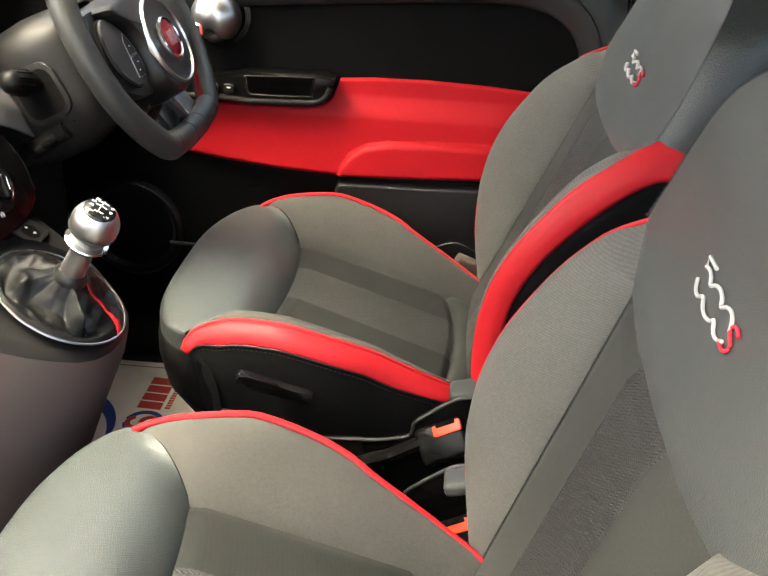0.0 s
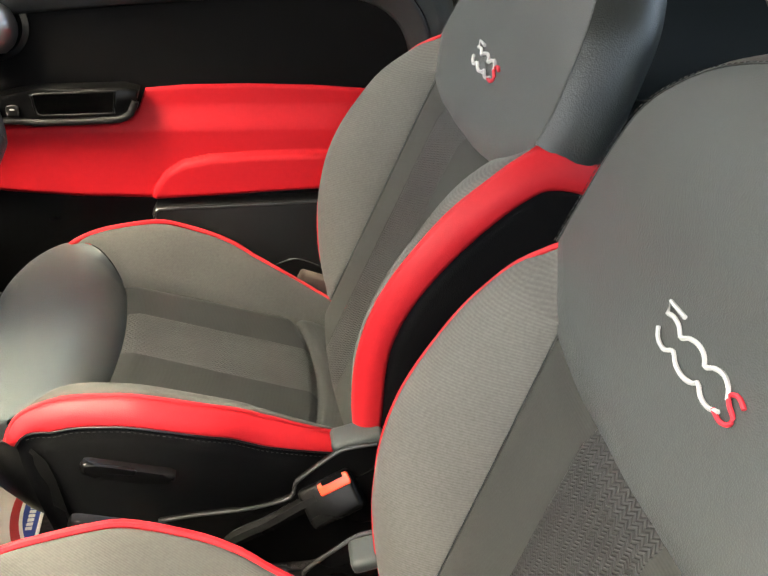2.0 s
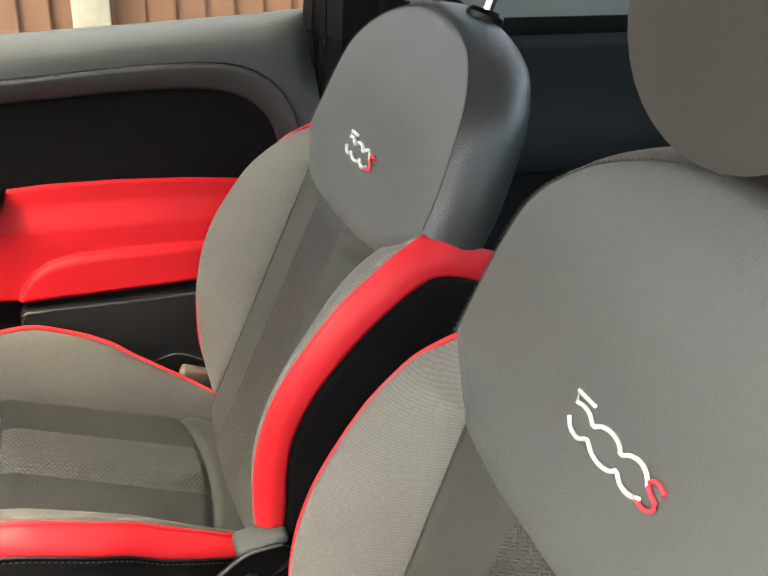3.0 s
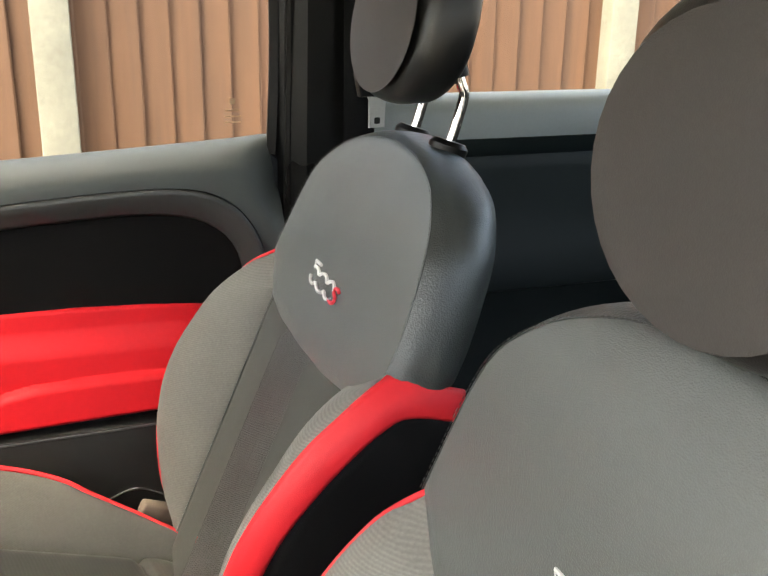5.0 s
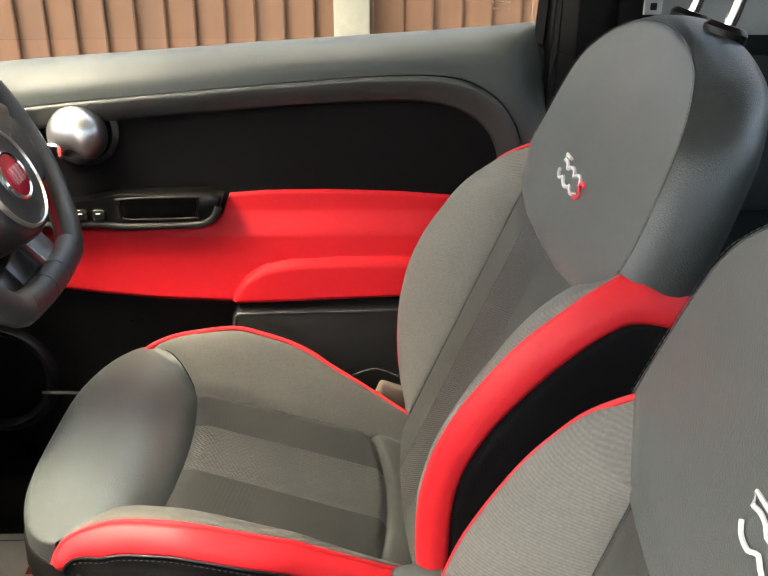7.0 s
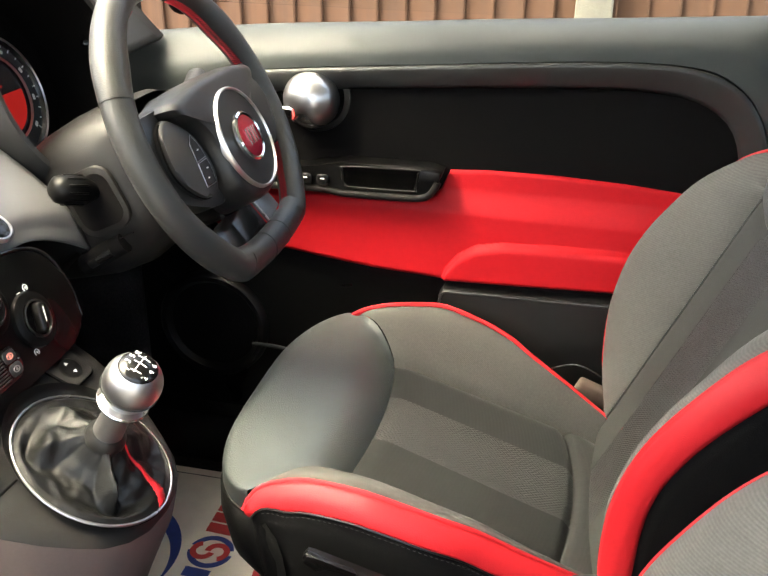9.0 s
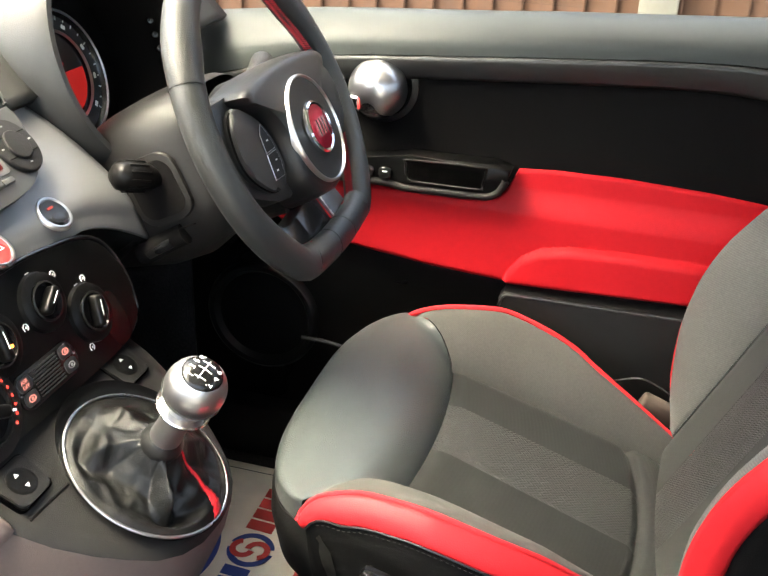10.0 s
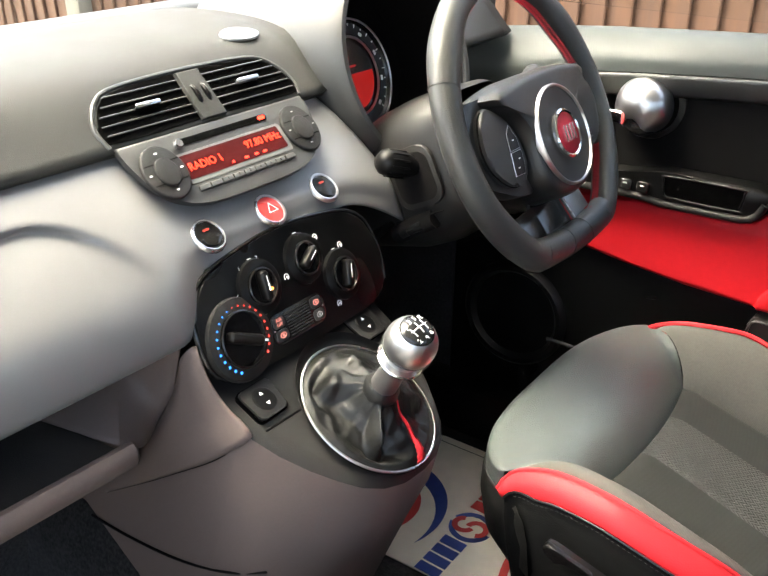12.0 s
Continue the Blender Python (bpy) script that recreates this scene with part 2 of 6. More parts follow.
def tube(points, radius, sides=8, n=0, taper=None):
    """A round tube along points."""
    p = smooth_rows(points, n) if n else [Vector(q) for q in points]
    bm = bmesh.new()
    rings = []
    up = Vector((0.31, 0.17, 0.93))
    for i, c in enumerate(p):
        d = (p[min(i + 1, len(p) - 1)] - p[max(i - 1, 0)]).normalized()
        a = d.cross(up).normalized()
        b = a.cross(d).normalized()
        r = radius if taper is None else radius * taper[0] + radius * (taper[1] - taper[0]) * i / (len(p) - 1)
        rings.append([bm.verts.new(c + r * (math.cos(2 * math.pi * k / sides) * a + math.sin(2 * math.pi * k / sides) * b)) for k in range(sides)])
    for s, t in zip(rings, rings[1:]):
        for k in range(sides):
            bm.faces.new((s[k], s[(k + 1) % sides], t[(k + 1) % sides], t[k]))
    cap(bm, rings[0][::-1])
    cap(bm, rings[-1])
    return bm


def lathe(profile, m=None, sides=32):
    """A turned body: profile of (radius, height) round the local z axis, placed by m."""
    bm = bmesh.new()
    rings = []
    for r, h in profile:
        if r < 1e-6:
            rings.append([bm.verts.new((0, 0, h))])
        else:
            rings.append([bm.verts.new((r * math.cos(2 * math.pi * k / sides), r * math.sin(2 * math.pi * k / sides), h)) for k in range(sides)])
    for s, t in zip(rings, rings[1:]):
        for k in range(sides):
            a, b = s[k % len(s)], s[(k + 1) % len(s)]
            c, d = t[(k + 1) % len(t)], t[k % len(t)]
            f = list(dict.fromkeys((a, b, c, d)))
            if len(f) > 2:
                bm.faces.new(f)
    if m is not None:
        bm.transform(m)
    return bm


def box(size, m=None, bevel=0.003, segments=2):
    bm = bmesh.new()
    bmesh.ops.create_cube(bm, size=1)
    bmesh.ops.scale(bm, vec=size, verts=bm.verts)
    if bevel:
        bmesh.ops.bevel(bm, geom=bm.edges[:], offset=bevel, segments=segments, affect="EDGES", profile=0.5)
    if m is not None:
        bm.transform(m)
    return bm


def plate(outline, thick, m, bevel=0.004, segments=3):
    """A plate with a flat outline in local xy, thick along +z, its upper rim rounded."""
    bm = bmesh.new()
    low = [bm.verts.new((x, y, 0)) for x, y in outline]
    top = [bm.verts.new((x, y, thick)) for x, y in outline]
    n = len(low)
    for i in range(n):
        bm.faces.new((low[i], low[(i + 1) % n], top[(i + 1) % n], top[i]))
    bm.faces.new(low[::-1])
    f = bm.faces.new(top)
    if bevel:
        bmesh.ops.bevel(bm, geom=list(f.edges), offset=bevel, segments=segments, affect="EDGES", profile=0.5)
    bm.transform(m)
    return bm


def rounded(w, h, r, k=5, cx=0.0, cy=0.0):
    """Outline of a rounded rectangle."""
    out = []
    for sx, sy, a0 in ((1, 1, 0), (-1, 1, 90), (-1, -1, 180), (1, -1, 270)):
        for i in range(k + 1):
            a = radians(a0 + 90 * i / k)
            out.append((cx + sx * (w / 2 - r) + r * math.cos(a), cy + sy * (h / 2 - r) + r * math.sin(a)))
    return out


def ellipse(a, b, k=28, cx=0.0, cy=0.0):
    return [(cx + a * math.cos(2 * math.pi * i / k), cy + b * math.sin(2 * math.pi * i / k)) for i in range(k)]


def spline2(points, n):
    return [(p.x, p.y) for p in smooth_rows([(x, y, 0) for x, y in points], n)]


def frame_at(origin, right, up):
    """A pose whose local x runs along right, y along up and z out of the surface."""
    x = Vector(right).normalized()
    z = x.cross(Vector(up)).normalized()
    y = z.cross(x)
    return Matrix.Translation(origin) @ Matrix((x, y, z)).transposed().to_4x4()


def words(name, text, size, m, mat, parent, align="CENTER", extrude=0.0002):
    cu = bpy.data.curves.new(name, "FONT")
    cu.body, cu.size, cu.align_x, cu.align_y, cu.extrude = text, size, align, "CENTER", extrude
    cu.resolution_u = 2
    tmp = bpy.data.objects.new(name, cu)
    scene.collection.objects.link(tmp)
    me = bpy.data.meshes.new_from_object(tmp.evaluated_get(bpy.context.evaluated_depsgraph_get()))
    bpy.data.objects.remove(tmp)
    me.transform(m)
    me.materials.clear()
    me.materials.append(mat)
    ob = new(name, me)
    ob.parent = parent
    return ob

# ---- seats ----
# Edge of the backrest's front face, from below up: x, half width, z.
BACK_EDGE = [(0.260, 0.185, 0.262), (0.241, 0.2, 0.3), (0.234, 0.208, 0.348), (0.233, 0.213, 0.4), (0.2375, 0.217, 0.431), (0.2445, 0.222, 0.46),
             (0.2565, 0.226, 0.49), (0.277, 0.229, 0.525), (0.317, 0.23, 0.575), (0.361, 0.226, 0.609), (0.388, 0.221, 0.624), (0.408, 0.216, 0.632)]
HEAD_EDGE = [(0.408, 0.216, 0.632), (0.4235, 0.212, 0.664), (0.441, 0.203, 0.706), (0.456, 0.190, 0.74), (0.469, 0.166, 0.764),
             (0.482, 0.128, 0.785), (0.4915, 0.07, 0.8005), (0.496, 0.0, 0.806)]
# Edge of the seat cushion's top, from the front back: x, half width, z.
CUSH_EDGE = [(-0.1145, 0.209, 0.331), (-0.108, 0.203, 0.346), (-0.095, 0.199, 0.357), (-0.075, 0.199, 0.366), (-0.048, 0.2, 0.373), (0.0, 0.207, 0.376), (0.03, 0.21, 0.373),
             (0.084, 0.206, 0.356), (0.12, 0.198, 0.341), (0.142, 0.191, 0.327), (0.2, 0.176, 0.293), (0.24, 0.163, 0.27), (0.275, 0.15, 0.252), (0.31, 0.14, 0.236)]
SEAM_Y = 0.155


def back_x(z):
    """Depth of the backrest's middle at a height."""
    return 0.262 + 0.43 * (z - 0.29)


def neck_z(y):
    """Lower rim of the leather upper backrest."""
    return 0.577 + 0.014 * min(1.0, abs(y) / SEAM_Y) ** 2


def stitch(put, line, mat, length=0.0035, gap=0.0025, radius=0.0005):
    """A row of thread stitches along a line, joined into one part."""
    pts = smooth_rows(line, 600)
    total = sum((b - a).length for a, b in zip(pts, pts[1:]))
    step = total / 599
    bm = bmesh.new()
    run = max(1, int(length / step))
    hop = max(1, int((length + gap) / step))
    for i in range(0, 600 - run, hop):
        a, b = pts[i], pts[i + run]
        d = (b - a).normalized()
        u = d.cross(Vector((0.2, 0.9, 0.3))).normalized()
        w = d.cross(u)
        ring = [[bm.verts.new(p + radius * (math.cos(k * 2.094) * u + math.sin(k * 2.094) * w)) for k in range(3)] for p in (a, b)]
        for k in range(3):
            bm.faces.new((ring[0][k], ring[0][(k + 1) % 3], ring[1][(k + 1) % 3], ring[1][k]))
    put("stitching", bm, mat)


def seat_back(root, tilt, shift, lowered):
    lift_emblem, emblem_y = (0.014, -0.001) if lowered else (0.004, -0.004)
    pivot = Matrix.Translation((0.25 + shift[0], 0, 0.28 + shift[1])) @ Matrix.Rotation(radians(tilt), 4, "Y") @ Matrix.Translation((-0.25, 0, -0.28))

    def put(name, bm, mat, parent=root, label="", solid=0.0, smooth=True):
        bm.transform(pivot)
        return part(name, bm, mat, parent, label, smooth, solid)

    edge = smooth_rows([(x + (0.007 if lowered and 0.29 < z < 0.58 else 0.0), w, z) for x, w, z in BACK_EDGE], 40)
    # middle of the back: stripes of cloth, each between two seams
    bounds = [-SEAM_Y, -0.052, 0.052, SEAM_Y]
    for k in range(3):
        rows = []
        for i in range(31):
            row = []
            for j in range(15):
                q = j / 14
                y = bounds[k] + (bounds[k + 1] - bounds[k]) * q
                z0, z1 = 0.25, neck_z(y)
                z = z0 + (z1 + 0.003 - z0) * i / 30
                out = 0.010 * (1 - (y / SEAM_Y) ** 2) if k != 1 else 0.010 * (1 - (y / SEAM_Y) ** 2) - 0.0002
                dip = 0.0025 * math.exp(-((SEAM_Y - abs(y)) / 0.010) ** 2) + 0.006 * math.exp(-((z1 + 0.003 - z) / 0.006) ** 2)
                row.append((back_x(z) - out + dip, y, z))
            rows.append(row)
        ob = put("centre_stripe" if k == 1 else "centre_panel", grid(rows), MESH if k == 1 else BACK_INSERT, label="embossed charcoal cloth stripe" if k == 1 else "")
    for side in (-1, 1):
        put("seam", tube([(back_x(z) + 0.0004, side * SEAM_Y, z) for z in np.linspace(0.262, neck_z(SEAM_Y), 30)], 0.0007, 6), LEATHER_SIDE)
    # bolsters
    for side in (-1, 1):
        rows = []
        for i, e in enumerate(edge):
            x1, w, z = e
            fade = min(1.0, (len(edge) - 1 - i) / 3)
            row = []
            for j in range(21):
                q = j / 20
                f = 1 - (1 - q) ** 1.35
                y = SEAM_Y + (w - SEAM_Y) * (q ** 1.1)
                zi = z + (neck_z(SEAM_Y) - z) * (1 - q) * max(0.0, min(1.0, (z - 0.545) / 0.087))
                xc = back_x(min(zi, 0.6)) - 0.0005
                x = xc + (x1 + 0.007 * q ** 4 - xc) * f - 0.006 * fade * math.sin(math.pi * min(1, q * 1.05)) + 0.005 * math.exp(-((1 - q) / 0.05) ** 2)
                x += 0.003 if j == 0 else 0.0
                x = x * fade + (0.408 + 0.436 * (zi - 0.632) + 0.003) * (1 - fade)
                row.append((x, side * y, zi))
            rows.append(row)
        put("bolster", grid(rows, flip=side > 0), BOLSTER, label="ribbed grey cloth bolster")
        # red band up the edge and back over the shoulder
        inner = [Vector((e.x + 0.006 + 0.004 * min(1.0, max(0.0, (e.z - 0.33) / 0.08)) * min(1.0, max(0.0, (0.632 - e.z) / 0.03)), e.y - 0.001, e.z - 0.003)) for e in edge[2:]]
        if side > 0 and not lowered:
            for p in inner:
                tuck = min(1.0, max(0.0, (p.z - 0.40) / 0.03)) * min(1.0, max(0.0, (0.61 - p.z) / 0.03))
                p += Vector((0.006, -0.005, 0.0)) * tuck
        inner += [Vector((0.432, 0.222, 0.6255)), Vector((0.458, 0.222, 0.614)), Vector((0.488, 0.213, 0.601))]
        inner = smooth_rows(inner, 60)
        outer = [Vector(p) for p in ((0.268, 0.21, 0.285), (0.277, 0.223, 0.33), (0.279, 0.229, 0.39), (0.283, 0.233, 0.425), (0.294, 0.239, 0.46), (0.313, 0.244, 0.495), (0.339, 0.2465, 0.527),
                                     (0.368, 0.2465, 0.556), (0.396, 0.2445, 0.576), (0.42, 0.241, 0.584), (0.446, 0.234, 0.58), (0.474, 0.222, 0.566))]
        outer = [p.lerp(o, 0.76) for p, o in zip(inner, smooth_rows(outer, 60))]
        rows = []
        for i, (p, o) in enumerate(zip(inner, outer)):
            row = []
            for j in range(9):
                q = j / 8
                c = p.lerp(o, q)
                c.y = p.y + (o.y - p.y) * (1 - (1 - q) ** 1.7) + 0.0025 * math.sin(math.pi * q)
                row.append((c.x - 0.002 * math.sin(math.pi * q) * (1 if i < 45 else 0.3), side * c.y, c.z))
            rows.append(row)
        put("red_band", grid(rows, flip=side < 0), RED_VINYL, label="red vinyl edge band", solid=0.003)
        put("piping", tube([Vector(r[0]) for r in rows], 0.0024, 8), RED_VINYL)
        put("piping", tube([Vector(r[8]) for r in rows], 0.0013, 6), LEATHER_BLACK)
        stitch(put, [Vector(r[8]) + Vector((0.004, side * 0.0015, -0.004)) for r in rows], THREAD_GREY)
        # cloth side below the band
        back = smooth_rows([(0.37, 0.2, 0.23), (0.395, 0.212, 0.32), (0.42, 0.218, 0.42), (0.45, 0.22, 0.5), (0.485, 0.212, 0.555)], 60)
        rows = []
        for p, o in zip(outer, back):
            row = []
            for j in range(11):
                q = j / 10
                c = p.lerp(o, q)
                row.append((c.x, side * (c.y - 0.002 * (1 - q) + 0.006 * math.sin(math.pi * q)), c.z))
            rows.append(row)
        put("side_panel", grid(rows, flip=side < 0), SIDE_CLOTH, label="black cloth side panel", solid=0.004)
    # leather upper backrest
    head = smooth_rows(HEAD_EDGE, 30)
    full = [Vector((p.x, -p.y, p.z)) for p in head] + [Vector((p.x, p.y, p.z)) for p in head[-2::-1]]
    rows = []
    n = len(head)
    for i in range(n):
        p = head[i]
        row = []
        for j in range(41):
            s = -1 + 2 * j / 40
            y = p.y * s
            low = neck_z(y) if abs(y) < SEAM_Y else 0.591 + (0.632 - 0.591) * (abs(y) - SEAM_Y) / (0.216 - SEAM_Y)
            z = p.z - (0.632 - low) * max(0.0, 1 - i / 12) ** 1.5
            x = 0.408 + 0.47 * (z - 0.632) if z < 0.632 else float(np.interp(z, [h.z for h in head], [h.x for h in head]))
            bulge = 0.0015 * (1 - s * s) * min(1, (n - 1 - i) / 6)
            groove = 0.0015 * math.exp(-(i / 1.1) ** 2)
            roll = -0.0035 * (1 - max(abs(s), (i / (n - 1)) ** 1.5) ** 3.5) * min(1.0, i / 9)
            row.append((x - bulge + roll + groove, y, z))
        rows.append(row)
    rows.insert(0, [(x + 0.003, y * 1.035, z - 0.009) for x, y, z in rows[0]])
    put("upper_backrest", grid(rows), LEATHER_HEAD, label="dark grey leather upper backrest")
    rows = []
    for k, p in enumerate(full):
        row = []
        t = k / (len(full) - 1)
        out = (Vector((0, p.y, (p.z - 0.70) * 0.8))).normalized()
        for j in range(13):
            q = j / 12
            d = 0.076 * q
            bulge = 0.010 * math.sin(math.pi * min(1, q * 1.0)) + 0.004 * (1 - math.exp(-q * 14)) - 0.012 * q ** 6
            row.append(p + Vector((0.95 * d, 0, -0.31 * d * (1 if p.z < 0.76 else 0.75))) + out * bulge)
        rows.append(row)
    put("head_side", grid(rows, flip=False), LEATHER_SIDE, label="leather backrest side, darker than its face")
    put("seam", tube(full, 0.0008, 6), LEATHER_SIDE)
    stitch(put, [p + Vector((-0.002, 0, 0)) + Vector((0, p.y, p.z - 0.7)).normalized() * 0.0012 for p in full], THREAD_GREY, 0.004, 0.002, 0.0004)
    # back shell
    rows = []
    for i in range(25):
        t = i / 24
        z = 0.23 + 0.545 * t
        hw = lerp([(0.23, 0.2), (0.4, 0.215), (0.58, 0.20), (0.68, 0.18), (0.73, 0.15), (0.775, 0.06)], z)[0]
        x = lerp([(0.23, 0.385), (0.5, 0.43), (0.6, 0.468), (0.7, 0.502), (0.775, 0.535)], z)[0]
        rows.append([(x + 0.012 * (1 - (2 * j / 14 - 1) ** 2), hw * (2 * j / 14 - 1), z) for j in range(15)])
    put("back_shell", grid(rows, flip=True), PLASTIC, solid=0.004)
    # headrest
    for side in (-1, 1):
        base = Vector((0.5345, side * 0.05, 0.8035))
        put("post_guide", lathe([(0, -0.012), (0.021, -0.012), (0.0215, 0.004), (0.017, 0.009), (0.0, 0.009)], Matrix.Translation(base) @ Matrix.Rotation(radians(18), 4, "Y"), 20), PLASTIC)
        put("headrest_post", tube([base, base + Vector((0.008, 0, 0.022)), base + Vector((0.0165, 0, 0.056)), base + Vector((0.012, 0, 0.068)), base + Vector((-0.003, 0, 0.11))], 0.0058, 12, 20), CHROME, label="chrome headrest post")
        put("post_sleeve", lathe([(0, 0.0), (0.0105, 0.0), (0.0105, 0.03), (0.0, 0.03)], Matrix.Translation(base + Vector((0.010, 0, 0.075))) @ Matrix.Rotation(radians(-14), 4, "Y"), 14), PLASTIC)
    c = Vector((0.514 - 0.1 * lowered, 0, 0.935 - lowered))
    rows = []
    for i in range(25):
        a = math.pi * i / 24
        row = []
        for j in range(40):
            b = 2 * math.pi * j / 40
            cy, cz = math.cos(b), math.sin(b)
            r = math.sin(a) ** 0.55
            hx = -math.cos(a)
            x = 0.038 * (abs(hx) ** 0.6) * (1 if hx > 0 else -1)
            y = 0.110 * r * (abs(cy) ** 0.8) * (1 if cy > 0 else -1)
            z = 0.088 * r * (abs(cz) ** 0.85) * (1 if cz > 0 else -1)
            row.append(c + Vector((x + 0.18 * z, y, z)))
        rows.append(row)
    put("headrest", grid(rows, closed=True), LEATHER_BLACK, label="padded black headrest")
    rows = []
    for i in range(9):
        f = i / 8
        rows.append([c + Vector((-0.0385 - 0.006 * (1 - f ** 2) + 0.18 * 0.076 * f * math.sin(2 * math.pi * j / 36), 0.094 * f * math.cos(2 * math.pi * j / 36), 0.076 * f * math.sin(2 * math.pi * j / 36))) for j in range(36)])
    put("headrest_face", grid(rows, closed=True), HEAD_CLOTH, label="grey cloth headrest face")
    # embroidered emblem
    out = Vector((-0.96, 0, 0.28))

    def on_face(u, v):
        z = 0.646 + lift_emblem + 0.60 * v
        return Vector((float(np.interp(z, [h.z for h in head], [h.x for h in head])) - 0.0062, emblem_y + 1.12 * u, z))

    bar = [(0.040, 0.011), (0.043, 0.022), (0.026, 0.022)]
    top = [(0.040, 0.012), (0.034, 0.014), (0.027, 0.012), (0.021, 0.006), (0.015, 0.012), (0.006, 0.015), (-0.002, 0.012), (-0.006, 0.006), (-0.012, 0.012), (-0.020, 0.015), (-0.027, 0.011), (-0.031, 0.003)]
    low = [(0.042, -0.004), (0.037, -0.012), (0.028, -0.014), (0.021, -0.008), (0.014, -0.014), (0.005, -0.016), (-0.004, -0.013), (-0.008, -0.008), (-0.014, -0.014), (-0.022, -0.015), (-0.030, -0.010)]
    ess = [(-0.026, -0.012), (-0.034, -0.014), (-0.040, -0.010), (-0.040, -0.003), (-0.034, 0.001), (-0.031, 0.006), (-0.033, 0.011), (-0.038, 0.012), (-0.043, 0.009)]
    for pts, mat, nm, smooth in ((bar, THREAD_WHITE, "embroidery", 0), (top, THREAD_WHITE, "embroidery", 30), (low, THREAD_WHITE, "embroidery", 30), (ess, THREAD_RED, "red_embroidery", 24)):
        put(nm, tube([on_face(*p) - out * 0.0006 for p in pts], 0.0015 if lowered else 0.0021, 6, smooth), mat)
    return pivot


def seat_cushion(root):
    edge = smooth_rows(CUSH_EDGE, 44)
    ex = [e.x for e in edge]

    def edge_at(x):
        return float(np.interp(x, ex, [e.y for e in edge])), float(np.interp(x, ex, [e.z for e in edge]))

    def mid_z(x):
        return 0.326 - 0.345 * (x + 0.03)

    inset = 0.135

    def seam_x(y):
        a = abs(y)
        if a < inset:
            return -0.030 + 0.014 * (1 - (a / inset) ** 2)
        return -0.030 - 0.075 * ((a - inset) / 0.066) ** 1.2

    def half_at(x):
        return inset + 0.012 * min(1, max(0, (x + 0.03) / 0.2))

    def bolster_y(x, q):
        return half_at(x) + (edge_at(x)[0] - half_at(x)) * q

    def bolster_z(x, q):
        zm = mid_z(max(x, -0.03)) - 0.006
        return zm + (edge_at(x)[1] - zm) * (1 - (1 - q) ** 2.0) + 0.006 * math.sin(math.pi * q) - 0.005 * math.exp(-((1 - q) / 0.06) ** 2)

    # middle stripes, and behind a curved seam a plain strip that runs under the backrest
    bounds = [-1, -0.34, 0.34, 1]

    def mid_point(x, s, x0):
        half = inset + 0.012 * min(1, max(0, (x + 0.03) / 0.2))
        rear = rear_x(s)
        z = mid_z(x) + 0.008 * (1 - s * s) - 0.007 * math.exp(-((1 - abs(s)) / 0.07) ** 2) - 0.006 * math.exp(-((x - x0) / 0.010) ** 2)
        z += 0.004 * math.exp(-((x - rear - 0.022) / 0.020) ** 2) - 0.009 * math.exp(-((x - rear) / 0.006) ** 2)
        return (x, half * s, z)

    def rear_x(s):
        return 0.198 + 0.020 * (1 - s * s)

    for k in range(3):
        rows = []
        for i in range(45):
            row = []
            for j in range(13):
                s = bounds[k] + (bounds[k + 1] - bounds[k]) * j / 12
                x0 = seam_x(inset * s)
                row.append(mid_point(x0 + (rear_x(s) - x0) * (1 - (1 - i / 44) ** 1.4), s, x0))
            rows.append(row)
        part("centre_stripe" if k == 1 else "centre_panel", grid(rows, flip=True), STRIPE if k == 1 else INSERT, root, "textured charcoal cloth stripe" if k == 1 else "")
    rows = []
    for i in range(25):
        rows.append([mid_point(rear_x(s) + (0.31 - rear_x(s)) * (i / 24) ** 1.4, s, -0.03) for s in np.linspace(-1, 1, 33)])
    part("rear_strip", grid(rows, flip=True), REAR_CLOTH, root, "smooth grey cloth rear strip")
    for side in (-1, 1):
        rows = []
        for i in range(45):
            t = (i / 44) ** 1.15
            row = []
            for j in range(17):
                q = j / 16
                xs = -0.03 - 0.075 * q ** 1.2
                x = xs + (0.305 - xs) * t
                row.append((x, side * bolster_y(x, q), bolster_z(x, q) - 0.004 * math.exp(-((x - xs) / 0.008) ** 2) - (0.012 if j == 0 else 0)))
            rows.append(row)
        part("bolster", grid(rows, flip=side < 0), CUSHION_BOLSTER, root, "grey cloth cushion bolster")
        # red band outside the edge
        path = edge
        rows = []
        m = len(path)
        for i, p in enumerate(path):
            d = (path[min(i + 1, m - 1)] - path[max(i - 1, 0)]).normalized()
            n = Vector((d.z, 0, -d.x)).normalized()
            t = i / (m - 1)
            width = 0.025 * min(1.0, 0.45 + t * 4.5) * min(1.0, (1.02 - t) * 2.6)
            row = []
            for j in range(8):
                q = j / 7
                off = n * width * q
                y = p.y + 0.021 * min(1.0, 0.35 + t * 5) * (1 - math.exp(-q * 2.2)) / 0.89 + 0.001 * math.sin(math.pi * q)
                row.append((p.x + off.x, side * y, p.z + off.z))
            rows.append(row)
        part("red_band", grid(rows, flip=side > 0), RED_VINYL, root, "red vinyl edge band", True, 0.003)
        part("piping", tube([Vector(r[0]) + Vector((0, 0, -0.0012 if side < 0 else 0.0)) for r in rows], 0.0026 if side < 0 else 0.0040, 8), RED_VINYL, root)
        part("piping", tube([Vector(r[7]) for r in rows], 0.0013, 6), LEATHER_BLACK, root)
